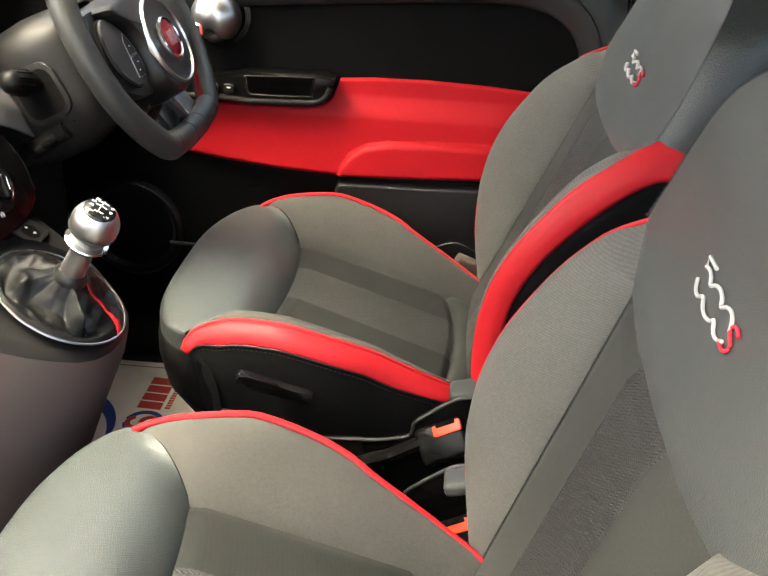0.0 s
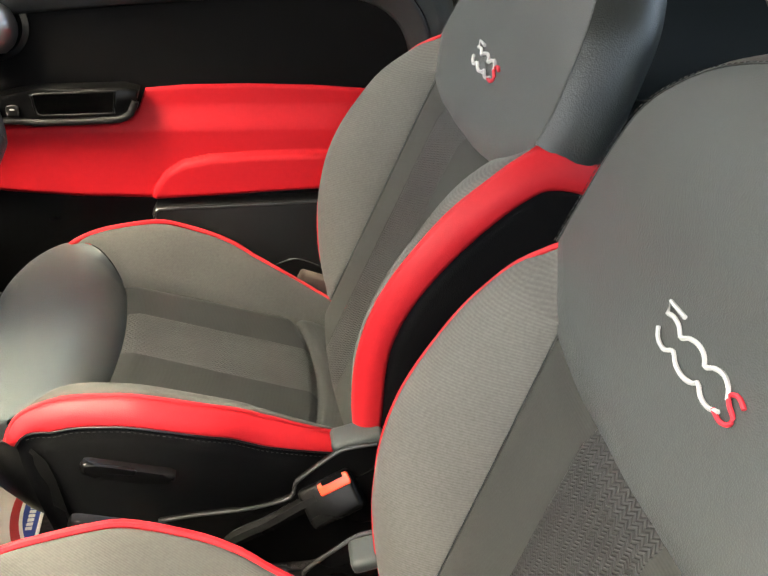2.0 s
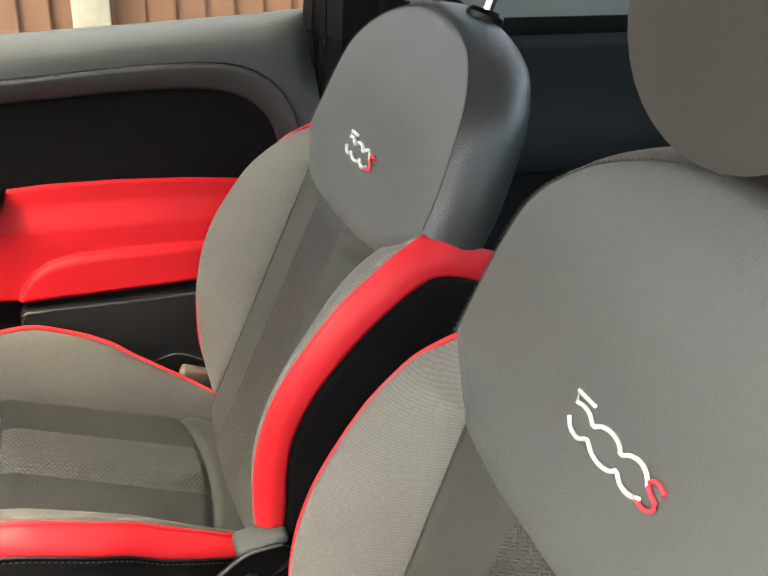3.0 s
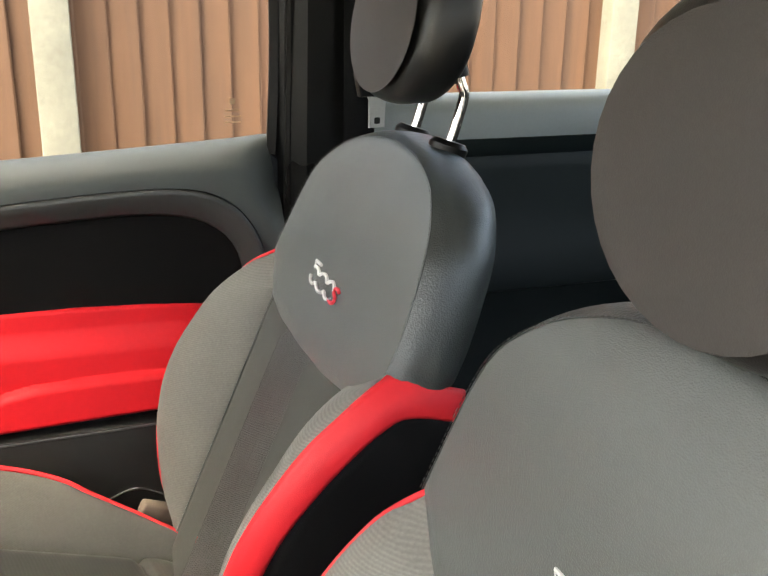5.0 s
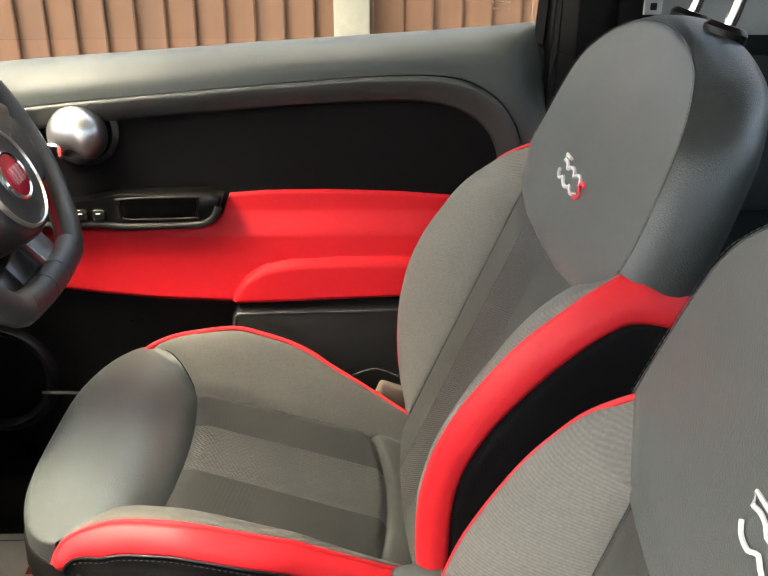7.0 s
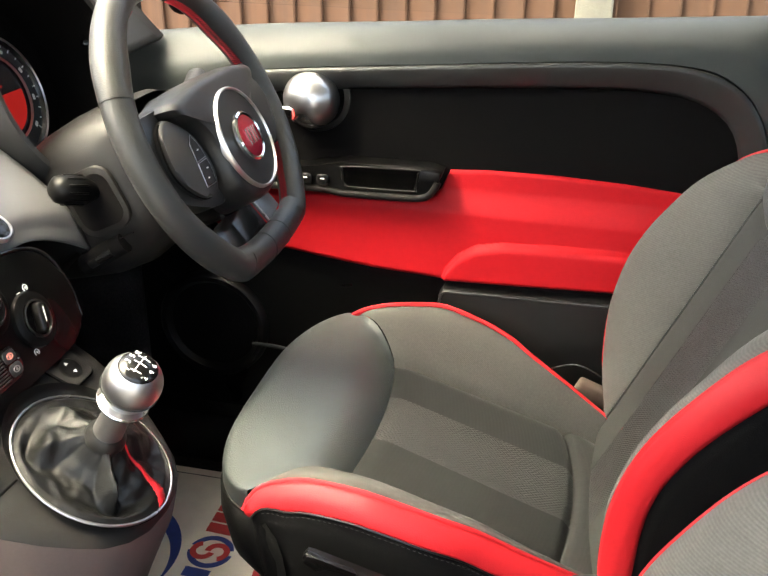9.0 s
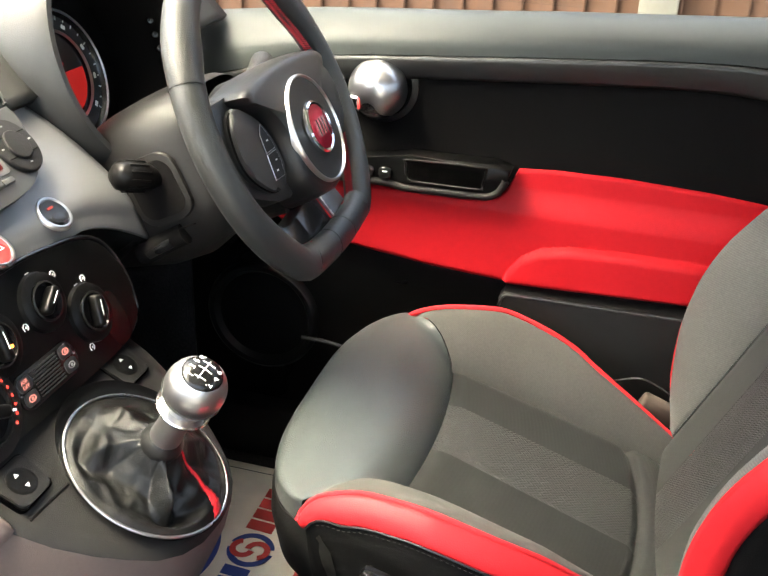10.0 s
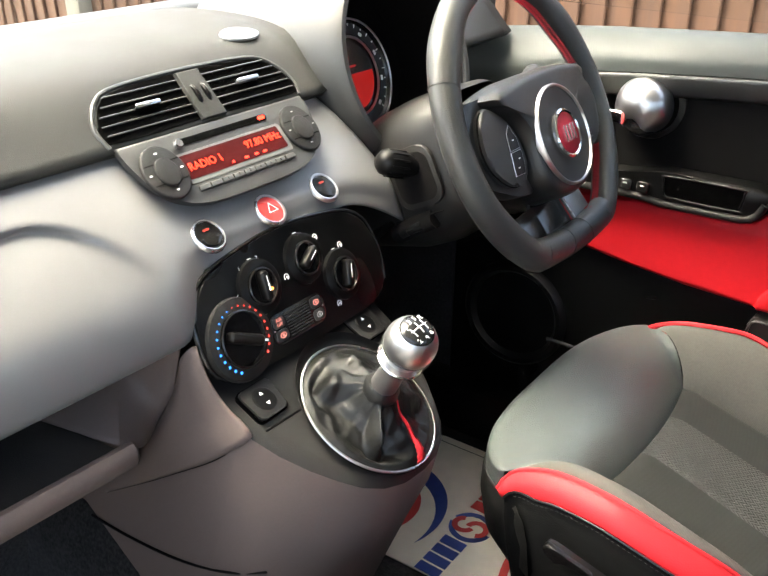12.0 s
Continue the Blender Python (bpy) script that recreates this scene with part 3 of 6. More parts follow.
        stitch(lambda n, bm, m: part(n, bm, m, root), [Vector(r[7]) + Vector((0, side * 0.001, -0.005)) for r in rows[2:]], THREAD_GREY)
        low = []
        for r in rows:
            p = Vector(r[7])
            k = [p + Vector((0, -side * 0.003, 0.002))]
            for j in range(1, 8):
                q = j / 7
                k.append(Vector((p.x + 0.03 * q * (1 - min(1, (p.x + 0.12) / 0.2)), side * (abs(p.y) + 0.006 * math.sin(math.pi * q) - 0.012 * q), p.z + (0.165 - p.z) * q)))
            low.append(k)
        part("side_panel", grid(low, flip=side > 0), SIDE_CLOTH, root, "black cloth cushion side", True, 0.004)
    # leather front pad
    rows = []
    cols = 49
    for j in range(cols):
        s = math.sin((-1 + 2 * j / (cols - 1)) * math.pi / 2)
        a = abs(s)
        y = 0.201 * s
        x0 = seam_x(y)
        z0 = mid_z(-0.03) - 0.008 if abs(y) < inset else bolster_z(x0, (abs(y) - inset) / 0.066) - 0.003
        nose = -0.112 - 0.077 * (1 - a ** 3.3) ** 0.65
        rim_z = 0.308 + 0.014 * a ** 2
        crown = 0.358 - 0.006 * a ** 2
        row = []
        for i in range(25):
            u = i / 24
            c = 1 - (1 - u) ** 1.25
            x = x0 + (nose - x0) * c
            x += 0.009 * max(0.0, (c - 0.85) / 0.15) ** 2
            yy = y * (1 + 0.02 * c)
            k = min(1.0, u / 0.33)
            top = z0 - 0.007 * (1 - a ** 4) + (crown - z0 + 0.007 * (1 - a ** 4)) * (1 - (1 - k) ** 2.6)
            fall = (1 - max(0.0, (c - 0.1) / 0.9) ** 7.0) ** (1 / 2.5)
            row.append((x, yy, rim_z + (top - rim_z) * fall))
        rows.append(row)
    part("front_pad", grid(rows), LEATHER, root, "dark grey leather front pad")
    rim = [Vector(r[-1]) for r in rows]
    part("piping", tube(rim, 0.0016, 6), LEATHER_BLACK, root)
    low = []
    for p in rim:
        out = Vector((-1.0, 1.2 * p.y / 0.2 * abs(p.y / 0.2) ** 3, 0)).normalized()
        low.append([p + Vector((0, 0, 0.003)) - out * 0.003, p + out * 0.003 + Vector((0, 0, -0.006)), p + out * 0.004 + Vector((0, 0, -0.03)), p - out * 0.004 + Vector((0, 0, -0.075)), p - out * 0.03 + Vector((0, 0, -0.12))])
    for s, at in ((-1, 0), (1, len(low) + 1)):
        edge_row = low[0] if s < 0 else low[-1]
        low.insert(at, [Vector((-0.082 + 0.006 * n, s * 0.221, v.z - 0.006)) for n, v in enumerate(edge_row)])
    part("front_valance", grid(low), LEATHER_VALANCE, root, "black leather front valance")


def seat(name, label, yc, tilt, shift, lever_side, lowered=0.0):
    root = thing(name, label, "car seat", (0, yc, 0), "front seats")
    seat_cushion(root)
    seat_back(root, tilt, shift, lowered)
    # plinth and rails
    part("seat_base", box((0.30, 0.36, 0.13), pose(0.08, 0, 0.125), 0.02), PLASTIC, root)
    for s in (-1, 1):
        part("rail", box((0.46, 0.035, 0.045), pose(0.08, s * 0.17, 0.0225), 0.006), PLASTIC, root)
    # hinge cover beside the buckle, on the tunnel side
    yh = lever_side * 0.2375
    hm_ = frame_at((0, yh, 0), (1, 0, 0), (0, 0, 1))
    edge_ = spline2([(0.030, 0.232), (0.0708, 0.236), (0.1256, 0.239), (0.160, 0.246), (0.172, 0.252), (0.1745, 0.264), (0.180, 0.274), (0.2196, 0.305), (0.238, 0.311), (0.262, 0.313)], 40)
    flip = 1 if lever_side < 0 else -1
    hinge = part("hinge_cover", plate(edge_ + [(0.285, 0.29), (0.285, 0.12), (0.03, 0.12)], 0.005, hm_ @ Matrix.Translation((0, 0, -0.005)), 0.002), PLASTIC, root, "black plastic hinge cover")
    # Paler tube paints the highlight on the cover's rim.
    part("cover_edge", tube([(x, yh - 0.001 * flip, z) for x, z in edge_], 0.0022, 8), TRIM, hinge)
    # Cap is paler than the cover: its lit top put into the colour.
    part("hinge_cap", box((0.056, 0.034, 0.016), pose(0.243, yh + 0.020 * flip, 0.3095, 0, -14, 0), 0.006, 3), SILL, hinge, "plastic hinge cap, greyer for its lit top")
    # height lever on the tunnel side
    y = lever_side * 0.262
    part("height_lever", plate(spline2([(-0.015, 0.018), (-0.01, 0.024), (0.0, 0.022), (0.05, 0.008), (0.072, 0.002), (0.075, -0.006), (0.05, -0.007), (0.0, 0.006), (-0.013, 0.010), (-0.015, 0.018)], 30)[:-1], 0.012, frame_at((-0.02, y, 0.313), (1, 0, 0), (0, 0, 1)) @ Matrix.Translation((0, 0, -0.008)), 0.004), PLASTIC, root, "dark plastic height lever")
    return root


LEATHER_VALANCE = material("valance_leather", (0.007, 0.007, 0.0069), 0.40, 0, 0.1, 200, 0.2, 700, spec=0.2)
HEAD_CLOTH = material("headrest_cloth", (0.0235, 0.0208, 0.0194), 0.8, 0, 0.14, 300, 0.15, 900)
seat("car_seat", "grey cloth and dark leather car seat with red edge bands", 0.3015, 0.0, (0.0, 0.0), -1)
seat("car_seat", "grey cloth and leather car seat with red bands, set upright", -0.3015, -5.0, (-0.003, -0.028), 1, 0.035)

# ---- car shell ----


def structure(name, bm, mat, label, category, smooth=True):
    return tagged(link(name, bm, mat, None, "", smooth), label, category, "", "structure")


def sheet(a, b, thick=0.0):
    """A strip between two curves of equal length."""
    return grid([[p, q] for p, q in zip(a, b)])


# Out of view; its pale colour throws light up into the low parts.
ground = structure("ground", box((240, 240, 0.1), pose(0, 0, -0.31), 0), GROUND, "unseen ground, made pale to bounce light up", "ground", False)
structure("floor", box((2.3, 1.36, 0.05), pose(0.42, 0, -0.025), 0.01), CARPET, "charcoal carpeted car floor", "floor")
structure("wall_front", box((0.04, 1.36, 0.74), pose(-0.72, 0, 0.36), 0.01), CARPET, "carpeted bulkhead below the dashboard", "bulkhead")
structure("wall_rear", box((0.04, 1.36, 0.85), pose(1.5, 0, 0.42), 0.01), PLASTIC, "dark trim behind the rear bench", "trim")
structure("ceiling", box((1.85, 1.24, 0.04), pose(0.60, 0, 1.2), 0.015), material("headliner", (0.5, 0.48, 0.44), 0.95, 0, 0.05, 200), "pale cloth headlining of the car roof", "headlining")
structure("wall_sill", box((1.0, 0.07, 0.12), pose(-0.02, -0.66, 0.02), 0.015), PLASTIC, "black plastic door sill trim", "sill")

structure("wall_sill", box((1.0, 0.10, 0.12), pose(-0.02, 0.63, 0.035), 0.004, 3), SPEAKER, "black plastic door sill trim", "sill")
for s in (-1, 1):
    structure("wall_kick", box((0.30, 0.03, 0.78), pose(-0.61, s * 0.645, 0.37), 0.006), CARPET, "carpeted kick panel ahead of the door", "kick panel")
tunnel = structure("tunnel", grid([[(x, y, z * (0.165 if x > -0.3 else 0.2)) for y, z in ((-0.12, 0.0), (-0.105, 0.55), (-0.075, 0.92), (-0.03, 1.0), (0.03, 1.0), (0.075, 0.92), (0.105, 0.55), (0.12, 0.0))] for x in (-0.7, -0.3, -0.1, 0.2, 0.7, 1.0)]), CARPET, "carpeted transmission tunnel between the seats", "tunnel")

# Added out of view, to cut low light from the passenger's side.
structure("wall_blocker", box((24.0, 0.22, 2.3), pose(0, -13.0, 0.89), 0), material("rendered_wall", (0.42, 0.39, 0.34), 0.9, 0, 0.15, 40, 0.4, 90), "plain unseen wall, added to block low light", "wall", False)
# windscreen and its pillar
pane = thing("windscreen", "clear raked windscreen glass above the dashboard", "windscreen", kind="structure")
part("pane", grid([[Vector((-0.70 + 0.47 * t - 0.06 * (1 - (y / 0.62) ** 2) * (1 - 0.4 * t), y, 0.745 + 0.43 * t)) for y in np.linspace(-0.62, 0.62, 13)] for t in (0, 0.33, 0.66, 1)]), GLASS, pane, "", True, 0.004).visible_shadow = False
for s in (-1, 1):
    tagged(link("pillar_front", tube([(-0.66, s * 0.64, 0.74), (-0.4, s * 0.63, 0.97), (-0.2, s * 0.6, 1.17)], 0.03, 12, 14), PLASTIC), "black front roof pillar beside the windscreen", "pillar", "", "structure")

# Open passenger door, out of view, added to shade the footwell and fascia.
swung = Matrix.Translation((-0.53, -0.70, 0)) @ Matrix.Rotation(radians(-64), 4, "Z")
structure("wall_open_door", box((1.0, 0.10, 0.66), swung @ pose(0.5, 0, 0.42), 0.02, 3), PLASTIC, "black inner face of the open passenger door", "car door")
# ---- driver's door ----
door = thing("door_driver", "closed car door with red vinyl and black velour trim", "car door", kind="structure")
DF = frame_at((0, 0.62, 0), (1, 0, 0), (0, 0, 1))


def at_door(depth):
    """Door plane, moved inward by depth."""
    return DF @ Matrix.Translation((0, 0, depth))


part("door_shell", plate(spline2([(-0.5, 0.06), (0.40, 0.06), (0.45, 0.3), (0.47, 0.72), (0.0, 0.705), (-0.5, 0.67)], 40)[:-1] + [(-0.5, 0.67)], 0.05, at_door(-0.07), 0.004), PLASTIC, door)
part("lower_trim", plate([(-0.49, 0.07), (0.37, 0.07), (0.43, 0.2), (0.445, 0.40), (-0.49, 0.44)], 0.024, at_door(-0.022), 0.01), PLASTIC, door, "black plastic lower trim")
vel = spline2([(-0.44, 0.58), (-0.3, 0.622), (-0.25, 0.634), (-0.141, 0.645), (0.03, 0.657), (0.2, 0.666), (0.285, 0.664), (0.34, 0.648), (0.375, 0.615), (0.39, 0.56), (0.395, 0.47)], 60)
arch = spline2([(-0.46, 0.61), (-0.32, 0.65), (-0.249, 0.664), (0.0, 0.685), (0.2, 0.699), (0.306, 0.698), (0.36, 0.68), (0.395, 0.645), (0.415, 0.59), (0.424, 0.47)], 60)
part("velour_insert", plate([(-0.44, 0.45)] + [(0.395, 0.45)] + vel[::-1], 0.012, at_door(-0.015), 0.002), VELOUR, door, "black velour door insert")
rows = []
for (a, b), (c, d) in zip(vel, arch):
    rows.append([Vector((a + (c - a) * q, 0.62 - 0.001 - 0.017 * math.sin(q * math.pi / 2), b + (d - b) * q)) for q in np.linspace(0, 1, 7)])
part("insert_surround", grid(rows), TRIM, door, "dark grey moulded surround", True, 0.006)
sillb = spline2([(-0.49, 0.693), (-0.286, 0.715), (-0.05, 0.7305), (0.04, 0.737), (0.25, 0.749), (0.38, 0.757), (0.440, 0.760), (0.452, 0.737), (0.453, 0.62), (0.450, 0.47)], 90)
arch2 = spline2([(-0.49, 0.60), (-0.32, 0.65), (-0.249, 0.664), (0.0, 0.685), (0.2, 0.699), (0.306, 0.698), (0.36, 0.68), (0.395, 0.645), (0.415, 0.59), (0.424, 0.47)], 90)
rows = []
for (a, b), (c, d) in zip(arch2, sillb):
    f = min(1.0, max(0.0, (d - 0.63) / 0.06)) * min(1.0, max(0.0, (0.475 - c) / 0.03) + 0.35)
    row = [Vector((a, 0.6085, b))]
    for q in (0.02, 0.05, 0.1, 0.2, 0.3, 0.4, 0.47, 0.53, 0.58, 0.64, 0.72, 0.8, 0.9, 0.96, 1.0):
        roll = max(0.0, (q - 0.36) / 0.64)
        row.append(Vector((min(0.446, a + (c - a) * q), 0.6025 + 0.054 * f * roll ** 1.12, b + (d - b) * (q if q < 0.36 else 0.36 + 0.64 * (1 - (1 - roll) ** (1 + 0.6 * f))))))
    row.append(row[-1] + Vector((0.0, 0.012, -0.008)))
    rows.append(row)
part("upper_trim", grid(rows), SILL, door, "grey soft door top rolling up to the window")
def ease(v):
    v = min(1.0, max(0.0, v))
    return v * v * (3 - 2 * v)


def red_depth(x, z, top, foot):
    """How far the padded red panel stands out: a shelf along the middle, a pad below it."""
    ridge = 0.507 - 0.012 * max(0.0, x)
    d = 0.006 + 0.014 * ease((ridge + 0.006 - z) / 0.040)
    pad = float(np.interp(x, PAD_X, PAD_Z))
    d += 0.0125 * math.sqrt(max(0.0, 1 - (1 - min(1.0, max(0.0, (pad - z) / 0.013))) ** 2)) * ease((x + 0.001) / 0.010)
    edge = min(1.0, (z - foot) / 0.012, (top - z) / 0.006 if top - z < 0.02 else 1.0)
    return d * math.sqrt(max(0.0, 1 - (1 - max(0.0, edge)) ** 2)) - 0.004


PAD_X = [0.0, 0.008, 0.025, 0.05, 0.09, 0.15, 0.25, 0.33, 0.42]
PAD_Z = [0.373, 0.392, 0.415, 0.431, 0.439, 0.441, 0.441, 0.439, 0.436]
TOP_X = [-0.36, -0.3, -0.188, -0.05, -0.018, -0.006, 0.006, 0.06, 0.15, 0.25, 0.317, 0.42]
TOP_Z = [0.470, 0.482, 0.489, 0.489, 0.494, 0.506, 0.535, 0.5385, 0.5385, 0.534, 0.528, 0.5125]
FOOT_X = [-0.36, -0.32, -0.188, -0.1, 0.0, 0.1, 0.25, 0.42]
FOOT_Z = [0.43, 0.404, 0.384, 0.374, 0.368, 0.371, 0.376, 0.380]
rows = []
for x in sorted(list(np.linspace(-0.36, 0.42, 121)) + list(np.linspace(-0.025, 0.03, 40)) + list(np.linspace(0.031, 0.13, 50))):
    top, foot = float(np.interp(x, TOP_X, TOP_Z)), float(np.interp(x, FOOT_X, FOOT_Z))
    rows.append([DF @ Vector((x, z, red_depth(x, z, top, foot))) for z in [foot + (top - foot) * n / 90 for n in range(91)]])
part("red_panel", grid(rows, flip=True), RED_DOOR, door, "padded red vinyl panel with a raised pad")
arm = [(-0.36, 0.494), (-0.36, 0.526), (-0.2, 0.534), (-0.14, 0.545), (-0.02, 0.546), (0.0, 0.540), (-0.004, 0.528), (-0.014, 0.506), (-0.028, 0.497), (-0.06, 0.495), (-0.13, 0.493), (-0.16, 0.497), (-0.2, 0.498)]
armrest = part("armrest", plate(arm, 0.03, at_door(0.004), 0.006, 3), PLASTIC, door, "black plastic armrest plate")
# The cup isn't hollow: a black sheet paints the shade in it.
part("pull_cup", plate(spline2([(-0.134, 0.510), (-0.139, 0.514), (-0.141, 0.534), (-0.137, 0.538), (-0.040, 0.540), (-0.034, 0.536), (-0.038, 0.516), (-0.044, 0.511), (-0.134, 0.510)], 50)[:-1], 0.0015, at_door(0.0335), 0.001, 1), RECESS_SHADE, armrest, "flat black sheet for the shade in the pull cup")
part("cup_rim", tube([DF @ Vector((x, z, 0.035)) for x, z in spline2([(-0.134, 0.509), (-0.140, 0.513), (-0.142, 0.535), (-0.137, 0.539), (-0.039, 0.541), (-0.033, 0.537), (-0.037, 0.515), (-0.043, 0.510), (-0.134, 0.509)], 50)], 0.0018, 6), PLASTIC, armrest)
# Lip in a paler plastic than the armrest, to look lit.
part("armrest_lip", tube([DF @ Vector((x, z, 0.033)) for x, z in spline2([(-0.36, 0.4985), (-0.2, 0.5025), (-0.16, 0.5015), (-0.14, 0.4985), (-0.06, 0.4995), (-0.028, 0.5015), (-0.014, 0.510), (-0.006, 0.526)], 40)], 0.0055, 10), CONSOLE_TOP, armrest, "rounded armrest lip")
for x in (-0.195, -0.17):
    sw = part("window_switch", plate(rounded(0.019, 0.018, 0.006, 4, x, 0.517), 0.006, at_door(0.034), 0.003), PLASTIC_GLOSS, armrest)
    part("marking", plate(rounded(0.006, 0.0016, 0.0006, 2, x, 0.520), 0.0004, at_door(0.0402), 0), WHITE, sw)
part("pocket", plate(spline2([(0.0, 0.350), (0.004, 0.361), (0.02, 0.364), (0.2, 0.366), (0.42, 0.372)], 20) + [(0.425, 0.22), (0.1, 0.2), (0.02, 0.24)], 0.03, at_door(0.002), 0.006, 3), POCKET, door, "black plastic door pocket")
# Paler tube paints the highlight along the pocket's top edge.
part("pocket_edge", tube([DF @ Vector((x, z - 0.003, 0.031)) for x, z in spline2([(0.002, 0.345), (0.006, 0.359), (0.02, 0.3635), (0.2, 0.3655), (0.42, 0.3715)], 30)], 0.0022, 8), TRIM, door, "paler tube for the lit pocket edge")
part("pocket_edge", tube([(-0.292, 0.589, 0.2335), (-0.251, 0.589, 0.2330), (-0.2235, 0.589, 0.2290), (-0.16, 0.589, 0.226)], 0.0035, 8, 14), TRIM, door)
spk = part("speaker", lathe([(0.0, 0.004), (0.072, 0.004), (0.074, 0.007), (0.079, 0.014), (0.086, 0.015), (0.091, 0.010), (0.093, -0.01)], at_door(0.001) @ Matrix.Translation((-0.365, 0.247, 0)), 48), SPEAKER, door, "round black speaker ring")
part("speaker_grille", lathe([(0, 0.011), (0.02, 0.0105), (0.05, 0.0085), (0.072, 0.005)], at_door(0.001) @ Matrix.Translation((-0.365, 0.247, 0)), 48), material("speaker_mesh", (0.002, 0.002, 0.002), 0.7, 0, 0.4, 500, 1.0, 900, spec=0.08), spk)
# round pull handle
hm = at_door(0.018) @ Matrix.Translation((-0.190, 0.626, 0))
handle = part("door_handle", lathe([(0.0, 0.036), (0.013, 0.035), (0.026, 0.0285), (0.035, 0.018), (0.0395, 0.005), (0.040, -0.004), (0.036, -0.012), (0.026, -0.018)], hm, 48), SATIN, door, "round satin metal door handle")
part("handle_bezel", lathe([(0.042, 0.004), (0.050, 0.003), (0.052, 0.0), (0.051, -0.006)], at_door(0.001) @ Matrix.Translation((-0.188, 0.627, 0)), 40), PLASTIC_GLOSS, handle)
part("pull_lever", box((0.042, 0.018, 0.012), hm @ pose(-0.036, -0.014, 0.024, 0, -12, 0), 0.004, 3), CHROME, handle, "chrome pull lever")
part("red_mark", box((0.005, 0.016, 0.004), hm @ pose(-0.0165, -0.014, 0.0310, 0, 0, 0), 0.001), PRINT_RED, handle)
# window
win = thing("window_driver", "clear side window glass of the closed door", "car window", kind="structure")
part("pane", box((0.9, 0.004, 0.42), pose(-0.02, 0.66, 0.95, 4), 0), GLASS, win).visible_shadow = False
bar = spline2([(0.428, 0.735), (0.436, 0.9), (0.43, 1.1), (0.40, 1.19)], 12)
tagged(link("window_frame", grid([[Vector((x, 0.64, z)), Vector((x + 0.002, 0.652, z)), Vector((x + 0.012, 0.652, z)), Vector((x + 0.012, 0.635, z))] for x, z in bar], closed=True), PLASTIC), "black upright window frame", "window frame", "", "structure")
for k, (z, w) in enumerate(((0.795, 0.020), (0.787, 0.024), (0.779, 0.022), (0.808, 0.008))):
    part("glass_mark", box((w, 0.0006, 0.0022 if k < 3 else 0.008), pose(0.385, 0.6555, z, 4), 0), material("etched_mark", (0.3, 0.2, 0.12), 0.8), win)

# centre pillar
pil = thing("pillar_centre", "black centre roof pillar behind the door", "pillar", kind="structure")
part("pillar_trim", grid([[Vector((0.437 + 0.005 * t, 0.645, 0.05 + 1.12 * t)), Vector((0.47 + 0.012 * t, 0.615 - 0.02 * t, 0.05 + 1.12 * t)), Vector((0.52, 0.612 - 0.02 * t, 0.05 + 1.12 * t)), Vector((0.565 - 0.01 * t, 0.617 - 0.02 * t, 0.05 + 1.12 * t)), Vector((0.575, 0.66, 0.05 + 1.12 * t))] for t in np.linspace(0, 1, 9)]), PLASTIC, pil)
part("door_seal", tube([(0.452, 0.634, 0.2), (0.456, 0.632, 0.6), (0.462, 0.625, 0.9), (0.455, 0.60, 1.18)], 0.008, 8, 16), PLASTIC, pil, "black rubber door seal")
belt = thing("seat_belt", "black seat belt hanging with grey tongue by the pillar", "seat belt")
part("webbing", grid([[Vector((0.545 + dx, 0.575 - 0.11 * (1 - t) ** 2 * 0, 0.25 + 0.83 * t)) for dx in (-0.022, 0.0, 0.022)] for t in np.linspace(0, 1, 8)]), SIDE_CLOTH, belt, "", True, 0.0015)
part("shoulder_guide", box((0.06, 0.02, 0.03), pose(0.545, 0.578, 1.08), 0.006, 3), PLASTIC, belt)
tm = frame_at((0.532, 0.47, 0.812), (0.98, 0.1, 0), (0, 0, 1))
tongue = part("tongue", plate([(-0.011, -0.018), (0.011, -0.018), (0.011, 0.016), (0.014, 0.023), (-0.014, 0.023), (-0.011, 0.016)], 0.003, tm, 0.001, 1), GREY_BELT, belt, "grey metal belt tongue")
part("tongue_slot", plate(rounded(0.008, 0.008, 0.001, 2, 0, -0.009), 0.0005, tm @ Matrix.Translation((0, 0, 0.003)), 0), PLASTIC, tongue)
part("tongue_grip", plate([(-0.024, 0.021), (0.024, 0.021), (0.03, 0.05), (-0.03, 0.05)], 0.012, tm @ Matrix.Translation((0, 0, -0.005)), 0.003), PLASTIC, tongue)
part("belt_loop", tube([(0.532, 0.475, 0.865), (0.538, 0.52, 0.95), (0.545, 0.572, 1.06)], 0.004, 6, 10), SIDE_CLOTH, belt)

# rear quarter
quarter = thing("wall_quarter", "dark blue-black plastic rear side trim", "side trim", kind="structure")
prof = ((0.66, 0.812), (0.62, 0.812), (0.608, 0.802), (0.603, 0.785), (0.602, 0.75), (0.606, 0.728), (0.610, 0.722), (0.607, 0.716), (0.605, 0.70), (0.606, 0.64), (0.59, 0.58), (0.575, 0.53), (0.575, 0.515), (0.60, 0.505), (0.60, 0.3), (0.56, 0.25), (0.56, 0.0))
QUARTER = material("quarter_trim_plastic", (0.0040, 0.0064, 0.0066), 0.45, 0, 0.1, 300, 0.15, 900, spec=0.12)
# Ledge of the same trim, paler to put the window light into its colour.
LEDGE = material("lit_ledge_plastic", (0.085, 0.098, 0.096), 0.4, 0, 0.08, 300, 0.12, 900)
